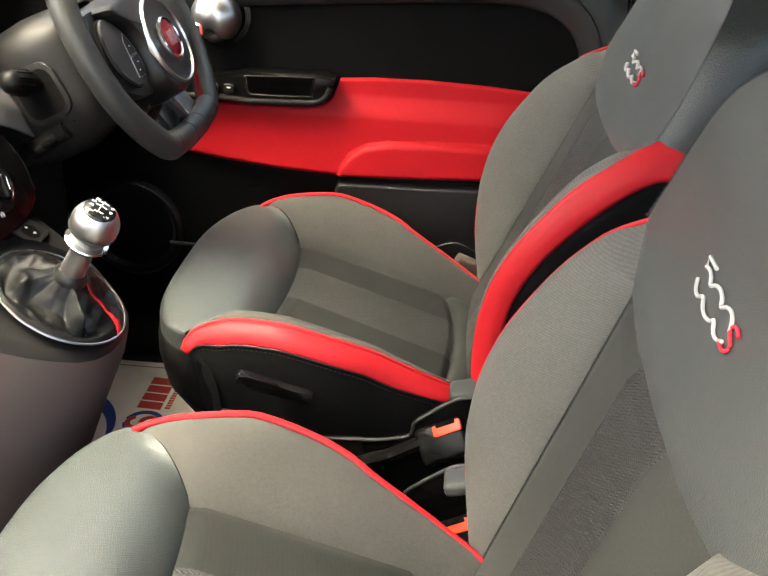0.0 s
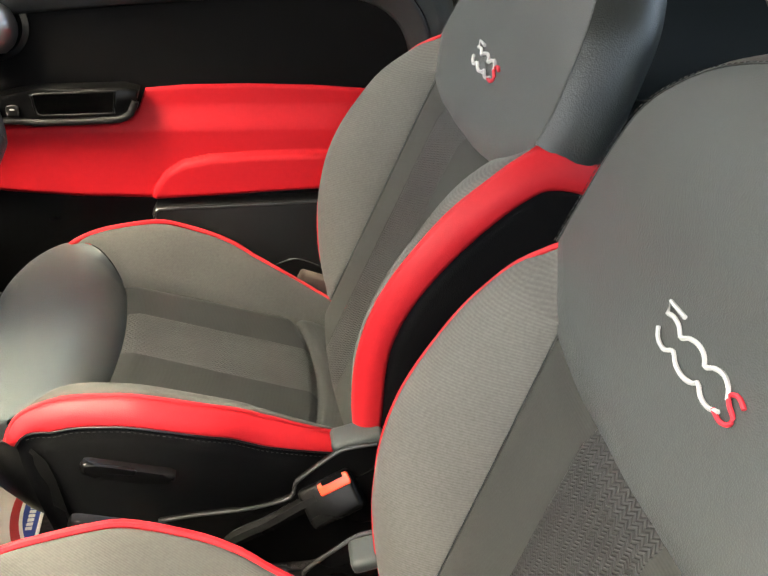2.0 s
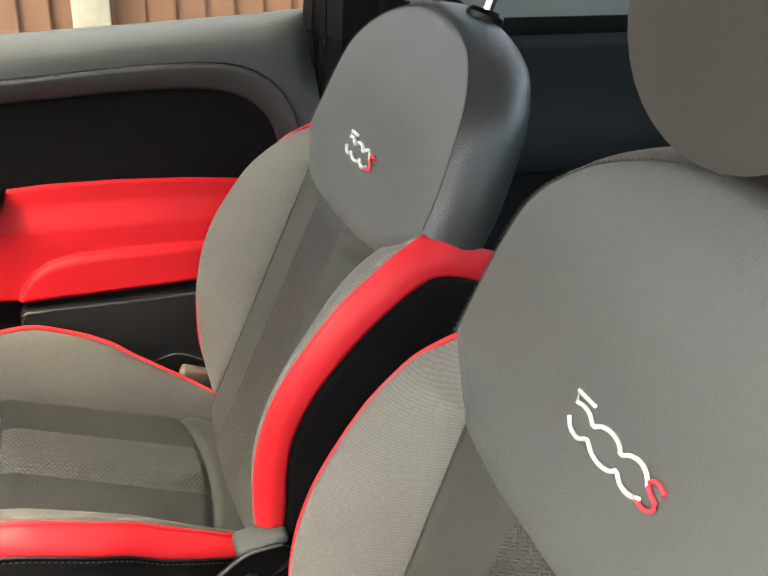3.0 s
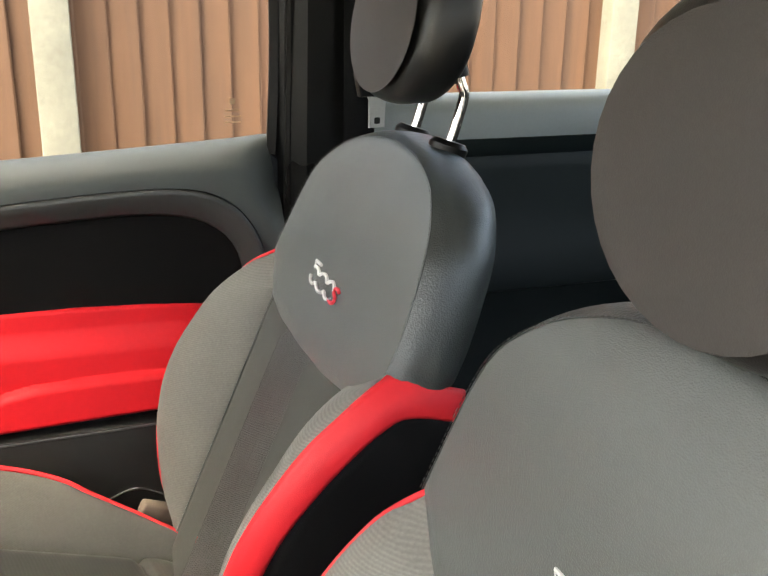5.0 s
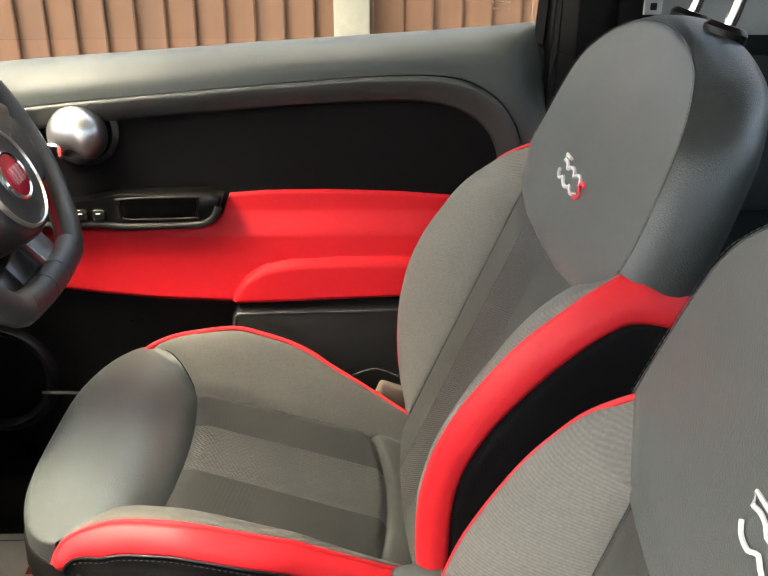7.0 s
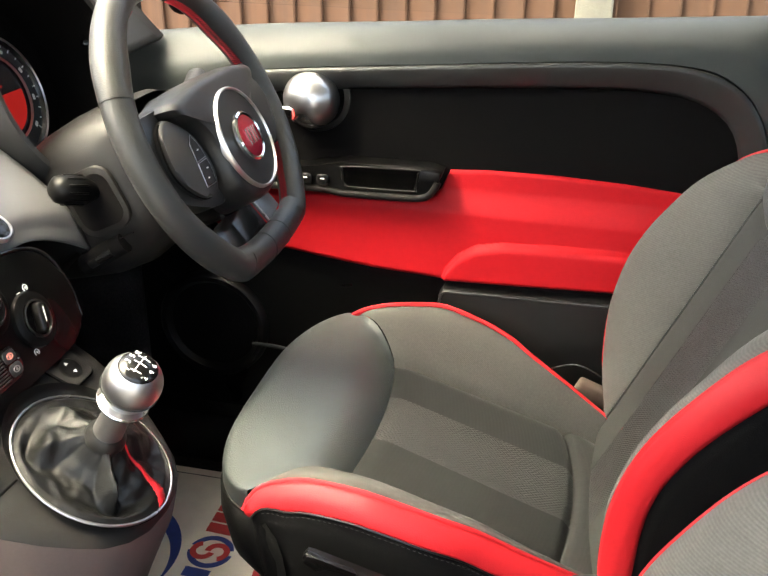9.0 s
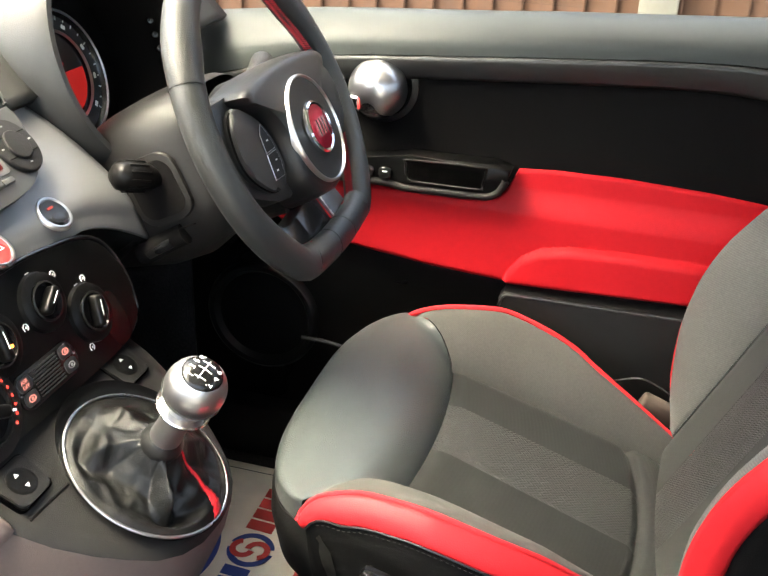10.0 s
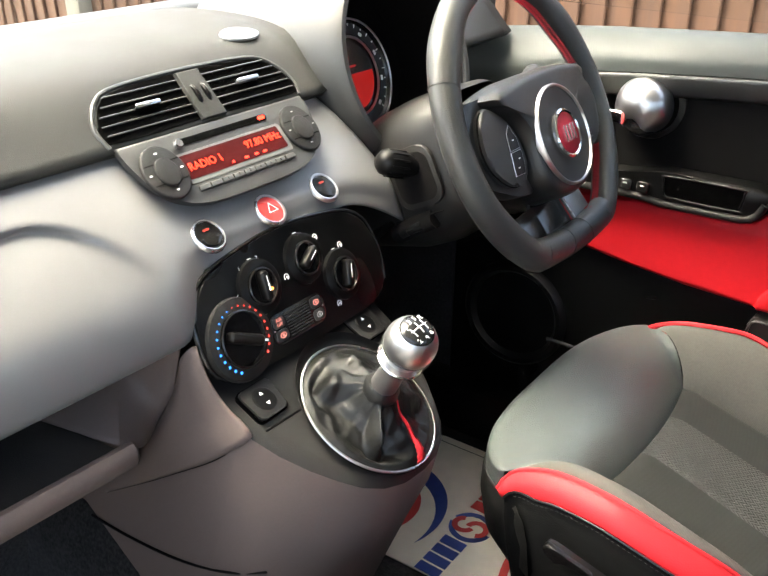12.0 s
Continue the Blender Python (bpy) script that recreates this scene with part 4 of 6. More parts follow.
for s in (1, -1):
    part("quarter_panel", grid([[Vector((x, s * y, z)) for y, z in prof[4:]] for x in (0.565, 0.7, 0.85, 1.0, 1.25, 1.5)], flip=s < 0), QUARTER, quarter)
    part("quarter_ledge", grid([[Vector((x, s * y, z)) for y, z in prof[:5]] for x in (0.565, 0.7, 0.85, 1.0, 1.25, 1.5)], flip=s < 0), LEDGE, quarter, "window ledge, pale grey to look lit")
rw = thing("window_rear", "clear rear side window glass", "car window", kind="structure")
part("pane", box((0.85, 0.004, 0.36), pose(1.0, 0.64, 0.97, 4), 0), GLASS, rw).visible_shadow = False
for s in (1, -1):
    tagged(link("roof_rail", box((1.75, 0.06, 0.06), pose(0.65, s * 0.6, 1.17), 0.02), PLASTIC), "black trim along the roof edge", "trim", "", "structure")
bench = thing("rear_bench", "black leather rear bench seat in shade", "rear seat")
part("bench_cushion", box((0.42, 1.05, 0.17), pose(1.08, 0, 0.30, 0, 6, 0), 0.05, 4), LEATHER_BLACK, bench)
part("bench_back", box((0.14, 1.05, 0.5), pose(1.36, 0, 0.55, 0, 18, 0), 0.05, 4), LEATHER_BLACK, bench)
part("bench_base", box((0.36, 1.0, 0.22), pose(1.12, 0, 0.11), 0.02), CARPET, bench)

# ---- buckles and handbrake ----
for name, y, x, z in (("driver_buckle", 0.054, 0.218, 0.270), ("passenger_buckle", -0.075, 0.235, 0.235)):
    b = thing(name, "black seat belt buckle with orange release button", "seat belt buckle", group="buckles")
    bm_ = frame_at((x, y - 0.008, z), (0.80, 0, 0.42), (-0.3, 0.6, 0.7))
    shell = part("buckle_body", box((0.062, 0.046, 0.026), bm_ @ pose(-0.012, -0.006, -0.014), 0.006, 3), PLASTIC, b)
    part("release_button", plate(rounded(0.036, 0.014, 0.003, 3, 0.0, 0.007), 0.004, bm_ @ Matrix.Translation((0, 0, -0.001)), 0.0015), ORANGE, shell, "orange release button")
    part("tongue_opening", plate(rounded(0.024, 0.006, 0.001, 2, 0.0, 0.013), 0.003, bm_ @ Matrix.Translation((0, 0, 0.001)), 0), VELOUR, shell)
    part("buckle_stalk", tube([Vector((x - 0.02, y, z - 0.015)), Vector((x - 0.07, y, z - 0.045)), Vector((x - 0.12, y - 0.005, z - 0.07)), Vector((x - 0.16, y - 0.01, 0.11))], 0.009, 8, 14), PLASTIC, b)
    part("stalk_cover", plate(spline2([(-0.05, 0.012), (0.0, 0.018), (0.025, 0.03), (0.03, 0.04), (0.045, 0.042), (0.05, 0.0), (0.035, -0.04), (-0.02, -0.03), (-0.05, 0.012)], 26)[:-1], 0.008, frame_at((x + 0.015, y + 0.012, z - 0.02), (1, 0, 0), (0, 0, 1)), 0.003), PLASTIC, b)
brake = thing("handbrake", "black handbrake lever lying on the tunnel", "handbrake")
part("lever_arm", tube([(0.34, 0.0, 0.15), (0.25, 0.0, 0.18), (0.15, 0.0, 0.195), (0.06, 0.0, 0.205)], 0.011, 12, 16), PLASTIC, brake)
part("grip", tube([(0.16, 0.0, 0.194), (0.1, 0.0, 0.202), (0.045, 0.0, 0.206)], 0.0155, 14, 10), LEATHER_BLACK, brake)
part("button", tube([(0.045, 0.0, 0.206), (0.034, 0.0, 0.207)], 0.007, 10), CHROME, brake)
recl = thing("recliner_handle", "grey recliner strap beside the seat hinge", "seat lever")
part("strap", box((0.055, 0.02, 0.03), pose(0.235, 0.53, 0.255, 0, 25, 10), 0.006, 3), material("brown_strap", (0.10, 0.075, 0.058), 0.8), recl)
part("wire", tube([(0.17, 0.55, 0.275), (0.21, 0.545, 0.29), (0.25, 0.53, 0.28)], 0.0018, 8, 10), PLASTIC_GLOSS, recl)

# ---- dashboard ----
FU = frame_at((-0.34, 0, 0.623), (0, 1, 0), (-0.69, 0, 0.72))
FV = FU @ Matrix.Translation((-0.004, -0.008, 0.006))
FL = frame_at((-0.34, 0, 0.623), (0, 1, 0), (-0.39, 0, 0.92))
FC = frame_at((-0.222, 0, 0.451), (0, 1, 0), (-0.85, 0, 0.525))
dash = thing("dashboard", "grey dashboard with metallic fascia and grained top", "dashboard")


def sweep(profile, ys, bend=0.0, flip=False):
    return grid([[Vector((x - bend * y * y, y, z)) for x, z in profile] for y in ys], flip=flip)


ys = list(np.linspace(-0.63, 0.63, 43))
top = smooth_rows([(-0.404, 0, 0.690), (-0.418, 0, 0.704), (-0.440, 0, 0.727), (-0.462, 0, 0.742), (-0.50, 0, 0.751), (-0.56, 0, 0.754), (-0.62, 0, 0.752), (-0.655, 0, 0.748)], 26)
part("dash_top", sweep([(p.x, p.z) for p in top], list(np.linspace(-0.63, 0.178, 29)), 0.05), DASH, dash, "grained grey dash top", True, 0.01)
part("dash_end", sweep([(p.x, p.z) for p in top], list(np.linspace(0.445, 0.63, 8)), 0.05), POCKET, dash, "", True, 0.01)
rows = []
ys = list(np.linspace(-0.63, 0.15, 130))
for n, y in enumerate(ys):
    t = min(1.0, max(0.0, (abs(y) - 0.095) / 0.05))
    t = t * t * (3 - 2 * t)
    mid = [(-0.411, 0.6975), (-0.393, 0.678), (-0.37, 0.654), (-0.34, 0.623), (-0.332, 0.605), (-0.329, 0.598), (-0.328, 0.596), (-0.33, 0.594)]
    side = [(-0.411, 0.6975), (-0.388, 0.680), (-0.362, 0.656), (-0.340, 0.632), (-0.318, 0.600), (-0.307, 0.566), (-0.307, 0.545), (-0.325, 0.537)]
    pts = smooth_rows([(a[0] * (1 - t) + b[0] * t, 0, a[1] * (1 - t) + b[1] * t) for a, b in zip(mid, side)], 64)
    fade = max(0.0, min(1.0, (-y - 0.150) / 0.05))
    for p in pts:
        line = 0.6675 - 0.052 * max(0.0, min(1.0, (y + 0.250) / 0.092)) ** 2.2
        d = line - p.z
        p.x -= 0.011 * fade * ease((d + 0.003) / 0.010) * max(0.0, 1 - max(0.0, d) / 0.075) ** 1.5
    if y > 0:
        pts = smooth_rows([(a[0], 0, a[1]) for a in mid], 64)
    drop = 0.045 * max(0.0, (y - 0.075) / 0.075) ** 1.6
    rows.append([Vector((p.x - 0.05 * y * y + 0.3 * drop * (k / 63) ** 2, y + max(0.0, y) * 0.36 * math.sin(k / 63 * math.pi / 2), p.z - drop * (k / 63) ** 2)) for k, p in enumerate(pts)])
part("fascia", grid(rows), PAINT, dash, "satin grey metallic fascia", True, 0.006)
# glove shelf on the passenger's side
part("shelf_back", sweep([(-0.33, 0.545), (-0.46, 0.55), (-0.50, 0.53), (-0.50, 0.47), (-0.45, 0.462), (-0.33, 0.472), (-0.305, 0.476)], list(np.linspace(-0.63, -0.222, 14)), 0.05), SHELF, dash, "dark open glove shelf")
lip = [(-0.322, 0.474), (-0.312, 0.482), (-0.306, 0.4865), (-0.301, 0.4865), (-0.297, 0.482), (-0.2965, 0.474), (-0.301, 0.463), (-0.312, 0.454), (-0.45, 0.434), (-0.7, 0.42)]
rows = []
for y in list(np.linspace(-0.63, -0.2175, 14)) + list(np.linspace(-0.212, -0.152, 9)):
    d = max(0.0, y + 0.2175)
    rows.append([Vector((max(-0.7, x - 0.05 * y * y - 1.29 * d), y, z - 1.10 * d - 0.02 * max(0.0, y + 0.344))) for x, z in lip])
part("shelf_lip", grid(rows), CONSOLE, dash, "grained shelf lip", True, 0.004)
upper = smooth_rows([(-0.3157, -0.1455, 0.5400), (-0.335, -0.150, 0.543), (-0.37, -0.155, 0.545), (-0.41, -0.16, 0.547), (-0.47, -0.165, 0.549)], 13)
middle = smooth_rows([(-0.3290, -0.1462, 0.4905), (-0.341, -0.152, 0.493), (-0.37, -0.163, 0.498), (-0.41, -0.176, 0.505), (-0.47, -0.190, 0.51)], 13)
lower = smooth_rows([(-0.3760, -0.1465, 0.4190), (-0.335, -0.190, 0.450), (-0.325, -0.2185, 0.472), (-0.385, -0.226, 0.470), (-0.47, -0.235, 0.464)], 13)
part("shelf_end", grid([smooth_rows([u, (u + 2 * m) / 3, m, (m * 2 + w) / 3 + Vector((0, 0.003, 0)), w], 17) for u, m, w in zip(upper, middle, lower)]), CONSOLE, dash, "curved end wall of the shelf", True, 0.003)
part("knee_panel", sweep([(-0.33, 0.54), (-0.37, 0.50), (-0.45, 0.44), (-0.6, 0.36), (-0.7, 0.3)], list(np.linspace(0.12, 0.63, 12)), 0.05), PLASTIC, dash, "", True, 0.006)

part("screen_base", sweep([(-0.652, 0.742), (-0.668, 0.752), (-0.690, 0.754), (-0.70, 0.74)], list(np.linspace(-0.63, 0.63, 24)), 0.05), TRIM, dash, "grey strip at the foot of the windscreen", True, 0.006)
# centre vents
part("vent_lip", tube([FV @ Vector((x, y, 0.0035)) for x, y in spline2([(-0.126, 0.106), (-0.1295, 0.128), (-0.113, 0.1515), (-0.085, 0.1615), (0.0, 0.1645), (0.085, 0.1615), (0.113, 0.1515), (0.1295, 0.128), (0.126, 0.106)], 50)], 0.0024, 8), TRIM, dash, "grey vent lip")
vent = part("vent_frame", plate(spline2([(-0.126, 0.108), (-0.1285, 0.128), (-0.112, 0.150), (-0.085, 0.160), (0.0, 0.163), (0.085, 0.160), (0.112, 0.150), (0.1285, 0.128), (0.126, 0.108)], 40), 0.006, FV @ Matrix.Translation((0, 0, -0.002)), 0.003), DASH, dash, "grained vent surround")
for s in (-1, 1):
    # Flat black sheet over the solid surround, as the opening's shade.
    part("vent_shade", plate(spline2([(s * 0.0162, 0.1095), (s * 0.1225, 0.1095), (s * 0.1250, 0.127), (s * 0.110, 0.149), (s * 0.083, 0.1585), (s * 0.0162, 0.1612)], 24), 0.001, FV @ Matrix.Translation((0, 0, 0.0040)), 0), RECESS_SHADE, vent, "flat black sheet for the shade in the vent")
    for k in range(5):
        v = 0.1165 + 0.0092 * k
        w0, w1 = 0.016, min(0.1225, 0.1245 - max(0, v - 0.128) * 0.75)
        m = FV @ Matrix.Translation((s * (w0 + w1) / 2, v, 0.0062)) @ Matrix.Rotation(radians(-30), 4, "X")
        part("slat", box((w1 - w0, 0.0016, 0.0012), m, 0.0003, 1), TRIM, vent)
    part("vent_tab", box((0.030, 0.005, 0.006), FV @ Matrix.Translation((s * 0.066, 0.1355, 0.009)), 0.002, 2), SATIN, vent, "silver vent tab")
part("thumbwheel_plate", plate([(-0.016, 0.107), (0.016, 0.107), (0.0145, 0.160), (-0.0145, 0.160)], 0.005, FV @ Matrix.Translation((0, 0, 0.004)), 0.0015), DASH, vent)
for s in (-1, 1):
    part("thumbwheel", lathe([(0, -0.0025), (0.0155, -0.0025), (0.0165, 0), (0.0155, 0.0025), (0, 0.0025)], FV @ Matrix.Translation((s * 0.006, 0.134, -0.0035)) @ Matrix.Rotation(radians(90), 4, "Y"), 26), PLASTIC, vent)

# radio
radio = part("radio", plate(spline2([(-0.1235, 0.104), (-0.122, 0.085), (-0.112, 0.058), (-0.092, 0.038), (-0.06, 0.028), (0.0, 0.026), (0.06, 0.028), (0.092, 0.038), (0.112, 0.058), (0.122, 0.085), (0.1235, 0.104)], 44), 0.006, FV @ Matrix.Translation((0, 0, 0.001)), 0.003), material("radio_plastic", (0.0125, 0.0128, 0.0126), 0.5, 0, 0.1, 300), dash, "dark grey car radio")
RZ = 0.0072
part("disc_slot", plate(rounded(0.118, 0.0068, 0.003, 3, 0.0, 0.0915), 0.0005, FV @ Matrix.Translation((0, 0, RZ)), 0), RECESS_SHADE, radio)
part("slot_lamp", plate(rounded(0.010, 0.004, 0.0015, 2, 0.052, 0.0918), 0.0005, FV @ Matrix.Translation((0, 0, RZ + 0.0004)), 0), LED_RED, radio)
part("power_knob", lathe([(0, 0.005), (0.0038, 0.0048), (0.0045, 0.002), (0.0048, 0)], FV @ Matrix.Translation((-0.062, 0.090, RZ)), 16), SATIN, radio)
part("display_bezel", plate(rounded(0.143, 0.0315, 0.004, 4, -0.003, 0.0655), 0.0007, FV @ Matrix.Translation((0, 0, RZ - 0.0005)), 0.0003, 1), material("bezel_grey", (0.07, 0.071, 0.07), 0.4), radio, "pale grey display bezel")
disp = part("display", plate(rounded(0.134, 0.0245, 0.002, 3, -0.004, 0.0665), 0.0006, FV @ Matrix.Translation((0, 0, RZ)), 0), LED_BACK, radio, "lit red radio display")
words("display_text", "RADIO 1", 0.0112, FV @ Matrix.Translation((-0.066, 0.0655, RZ + 0.001)), LED_RED, disp, "LEFT")
words("display_text", "97.80 MHz", 0.0112, FV @ Matrix.Translation((0.060, 0.069, RZ + 0.001)), LED_RED, disp, "RIGHT")
for k, x in enumerate((-0.014, 0.004, 0.018, 0.03)):
    part("indicator", plate(rounded(0.005 if k else 0.003, 0.0022, 0.0005, 2, x, 0.0575), 0.0004, FV @ Matrix.Translation((0, 0, RZ + 0.0008)), 0), LED_RED, disp)
for k in range(9):
    b = part("preset_key", plate(rounded(0.0135, 0.0055, 0.0012, 2, -0.062 + 0.0148 * k, 0.0435), 0.003, FV @ Matrix.Translation((0, 0, RZ - 0.001)), 0.001), material("preset_grey", (0.03, 0.03, 0.0295), 0.5), radio)
    if 2 <= k < 8:
        words("key_number", str(k - 1), 0.004, FV @ Matrix.Translation((-0.062 + 0.0148 * k, 0.0437, RZ + 0.0022)), PLASTIC, b)
for s in (-1, 1):
    c = FV @ Matrix.Translation((s * 0.0925, 0.068, RZ - 0.0005))
    pad = part("control_pad", plate(ellipse(0.0235, 0.0275), 0.004, c, 0.002), CONSOLE_TOP, radio, "round radio control pad")
    part("control_pad_centre", plate(ellipse(0.0125, 0.0145), 0.003, c @ Matrix.Translation((0.0, -0.001, 0.0036)), 0.0015), CONSOLE_TOP, pad)
    for dx, dy in ((0, 0.019), (0, -0.019), (-0.018, 0), (0.018, 0)):
        part("pad_mark", plate(rounded(0.0032, 0.0013, 0.0005, 2, dx, dy), 0.0004, c @ Matrix.Translation((0, 0, 0.0041)), 0), WHITE if s < 0 else GREY_BELT, pad)
    for dy in (0.0095, -0.0105):
        part("pad_groove", plate(rounded(0.040, 0.0009, 0.0004, 2, 0, dy), 0.0003, c @ Matrix.Translation((0, 0, 0.0041)), 0), VELOUR, pad)

# three round switches
for y, hazard in ((-0.083, False), (0.0, True), (0.083, False)):
    c = FU @ Matrix.Translation((y, -0.004, 0.0002)) @ Matrix.Rotation(radians(-6), 4, "X")
    sw = part("hazard_switch" if hazard else "round_switch", lathe([(0.0142, 0.0012), (0.0148, 0.0024), (0.0162, 0.0026), (0.0176, 0.0014), (0.0182, -0.002)], c, 36), SATIN, dash, "silver-ringed round switch")
    part("switch_face", lathe([(0, 0.0038 if hazard else 0.0014), (0.009, 0.0032 if hazard else 0.0014), (0.0146, 0.0014)], c, 30), material("red_switch", (0.5, 0.03, 0.03), 0.3) if hazard else PLASTIC_GLOSS, sw, "red hazard button" if hazard else "")
    if hazard:
        tri = [(0.0, 0.006), (-0.006, -0.004), (0.006, -0.004)]
        for k in range(3):
            a, b = tri[k], tri[(k + 1) % 3]
            part("warning_triangle", tube([c @ Vector((*a, 0.0037)), c @ Vector((*b, 0.0037))], 0.0004, 5), WHITE, sw)
    else:
        part("lamp_symbol", plate(rounded(0.008, 0.0022, 0.001, 3, 0, 0.0055), 0.0006, c @ Matrix.Translation((0, 0, 0.0015)), 0), glowing("dim_red", (0.8, 0.10, 0.08), 0.12), sw)
        part("rocker", plate(spline2([(-0.011, -0.003), (0.0, -0.0005), (0.011, -0.003), (0.008, -0.010), (0.0, -0.0125), (-0.008, -0.010), (-0.011, -0.003)], 22)[:-1], 0.002, c @ Matrix.Translation((0, 0, 0.0014)), 0.0010), PLASTIC_GLOSS, sw)

# heater panel
heat = part("heater_panel", plate(spline2([(-0.105, -0.137), (-0.128, -0.120), (-0.134, -0.09), (-0.126, -0.055), (-0.10, -0.036), (-0.04, -0.025), (0.0, -0.023), (0.04, -0.025), (0.10, -0.036), (0.126, -0.055), (0.134, -0.09), (0.128, -0.120), (0.105, -0.137), (0.0, -0.140), (-0.105, -0.137)], 60)[:-1], 0.010, FL @ Matrix.Translation((0, 0, -0.006)), 0.004), PLASTIC, dash, "black heater control panel")
part("panel_rim", tube([FL @ Vector((x, y, 0.0015)) for x, y in spline2([(-0.105, -0.1385), (-0.130, -0.121), (-0.136, -0.09), (-0.128, -0.054), (-0.101, -0.034), (-0.04, -0.0235), (0.0, -0.0215), (0.04, -0.0235), (0.101, -0.034), (0.128, -0.054), (0.136, -0.09), (0.130, -0.121)], 60)], 0.0022, 8), PLASTIC_GLOSS, heat)
HOT = glowing("red_dot", (0.9, 0.06, 0.05), 0.30)
COLD = glowing("blue_dot", (0.03, 0.22, 0.9), 0.45)
for x, v, r, turn in ((-0.0925, -0.102, 0.0315, 116), (-0.0495, -0.066, 0.0225, 5), (0.0175, -0.0605, 0.0215, 58), (0.064, -0.0935, 0.0225, 20)):
    c = FL @ Matrix.Translation((x, v, 0.003)) 
    big = r > 0.03
    collar = part("dial_collar", lathe([(r + 0.0085 if big else r + 0.005, 0.0), (r + 0.007 if big else r + 0.004, 0.005), (r, 0.007), (r - 0.004, 0.0075), (r - 0.006, 0.004)], c, 44), CONSOLE_TOP if big else PLASTIC, heat, "raised dark dial collar")
    part("dial_ring", lathe([(r - 0.005, 0.0065), (r - 0.0042, 0.009), (r - 0.006, 0.0095), (r - 0.008, 0.006)], c, 44), PLASTIC_GLOSS, collar)
    part("dial_well", lathe([(0, 0.0045), (r - 0.006, 0.0055)], c, 36), VELOUR, collar)
    knob = part("dial_grip", box((2 * (r - (0.0115 if big else 0.008)), 0.0105 if big else 0.0095, 0.012), c @ Matrix.Translation((0, 0, 0.010)) @ Matrix.Rotation(radians(90 - turn), 4, "Z"), 0.0035, 3), PLASTIC, collar, "black dial grip")
    part("pointer", box((0.0035, 0.0022, 0.0006) if big else (1.5 * (r - 0.013), 0.0005, 0.0006), c @ Matrix.Rotation(radians(90 - turn), 4, "Z") @ Matrix.Translation((r - 0.0115 if big else 0.002, 0, 0.0164)), 0), WHITE, knob)
    if big:
        for k in range(22):
            a = radians(240 - 284 * k / 21)
            rr = r - 0.0005
            part("dot_lamp", plate(ellipse(0.0008 + 0.0007 * abs(k - 10.5) / 10.5, 0.0008 + 0.0007 * abs(k - 10.5) / 10.5, 8, rr * math.cos(a), rr * math.sin(a)), 0.0006, c @ Matrix.Translation((0, 0, 0.0068)), 0), HOT if k > 10 else COLD, collar)
    else:
        for k in range(2 if x > 0 else 0):
            a = radians(198 - 170 * k + (40 if x > 0.05 else 0))
            icon = c @ Matrix.Translation(((r + 0.0085) * math.cos(a), (r + 0.0085) * math.sin(a), 0.0016))
            part("dial_icon", tube([icon @ Vector((-0.0028, -0.0022, 0)), icon @ Vector((-0.0030, 0.0012, 0)), icon @ Vector((-0.0008, 0.0030, 0)), icon @ Vector((0.0020, 0.0022, 0)), icon @ Vector((0.0026, -0.0010, 0)), icon @ Vector((0.0008, -0.0026, 0))], 0.0005, 5, 14), WHITE, collar)
            part("dial_icon", plate(ellipse(0.0011, 0.0011, 8), 0.0004, icon, 0), WHITE, collar)
        part("dial_mark", plate(rounded(0.0050, 0.0010, 0.0004, 2), 0.0004, c @ Matrix.Translation((0.0, r + 0.0055, 0.0012)), 0), WHITE, collar)
for k, ch in enumerate("01234"):
    a = radians(180 - 55 * k)
    words("dial_number", ch, 0.006, FL @ Matrix.Translation((-0.0495 + 0.0275 * math.cos(a), -0.066 + 0.0275 * math.sin(a), 0.0048)), WHITE, heat)
part("fan_lamp", plate(ellipse(0.0016, 0.0016, 8), 0.0006, FL @ Matrix.Translation((-0.0475, -0.070, 0.0195)), 0), LAMP_ORANGE, heat)
KX = -0.0145
keys = part("key_block", plate(rounded(0.078, 0.030, 0.009, 6, KX, -0.112), 0.003, FL @ Matrix.Translation((0, 0, 0.003)), 0.0015), PLASTIC_GLOSS, heat, "dark key block")
KEY = material("key_grey", (0.016, 0.0165, 0.0165), 0.5)
KEY_LAMP = glowing("key_red", (0.9, 0.30, 0.27), 0.16)
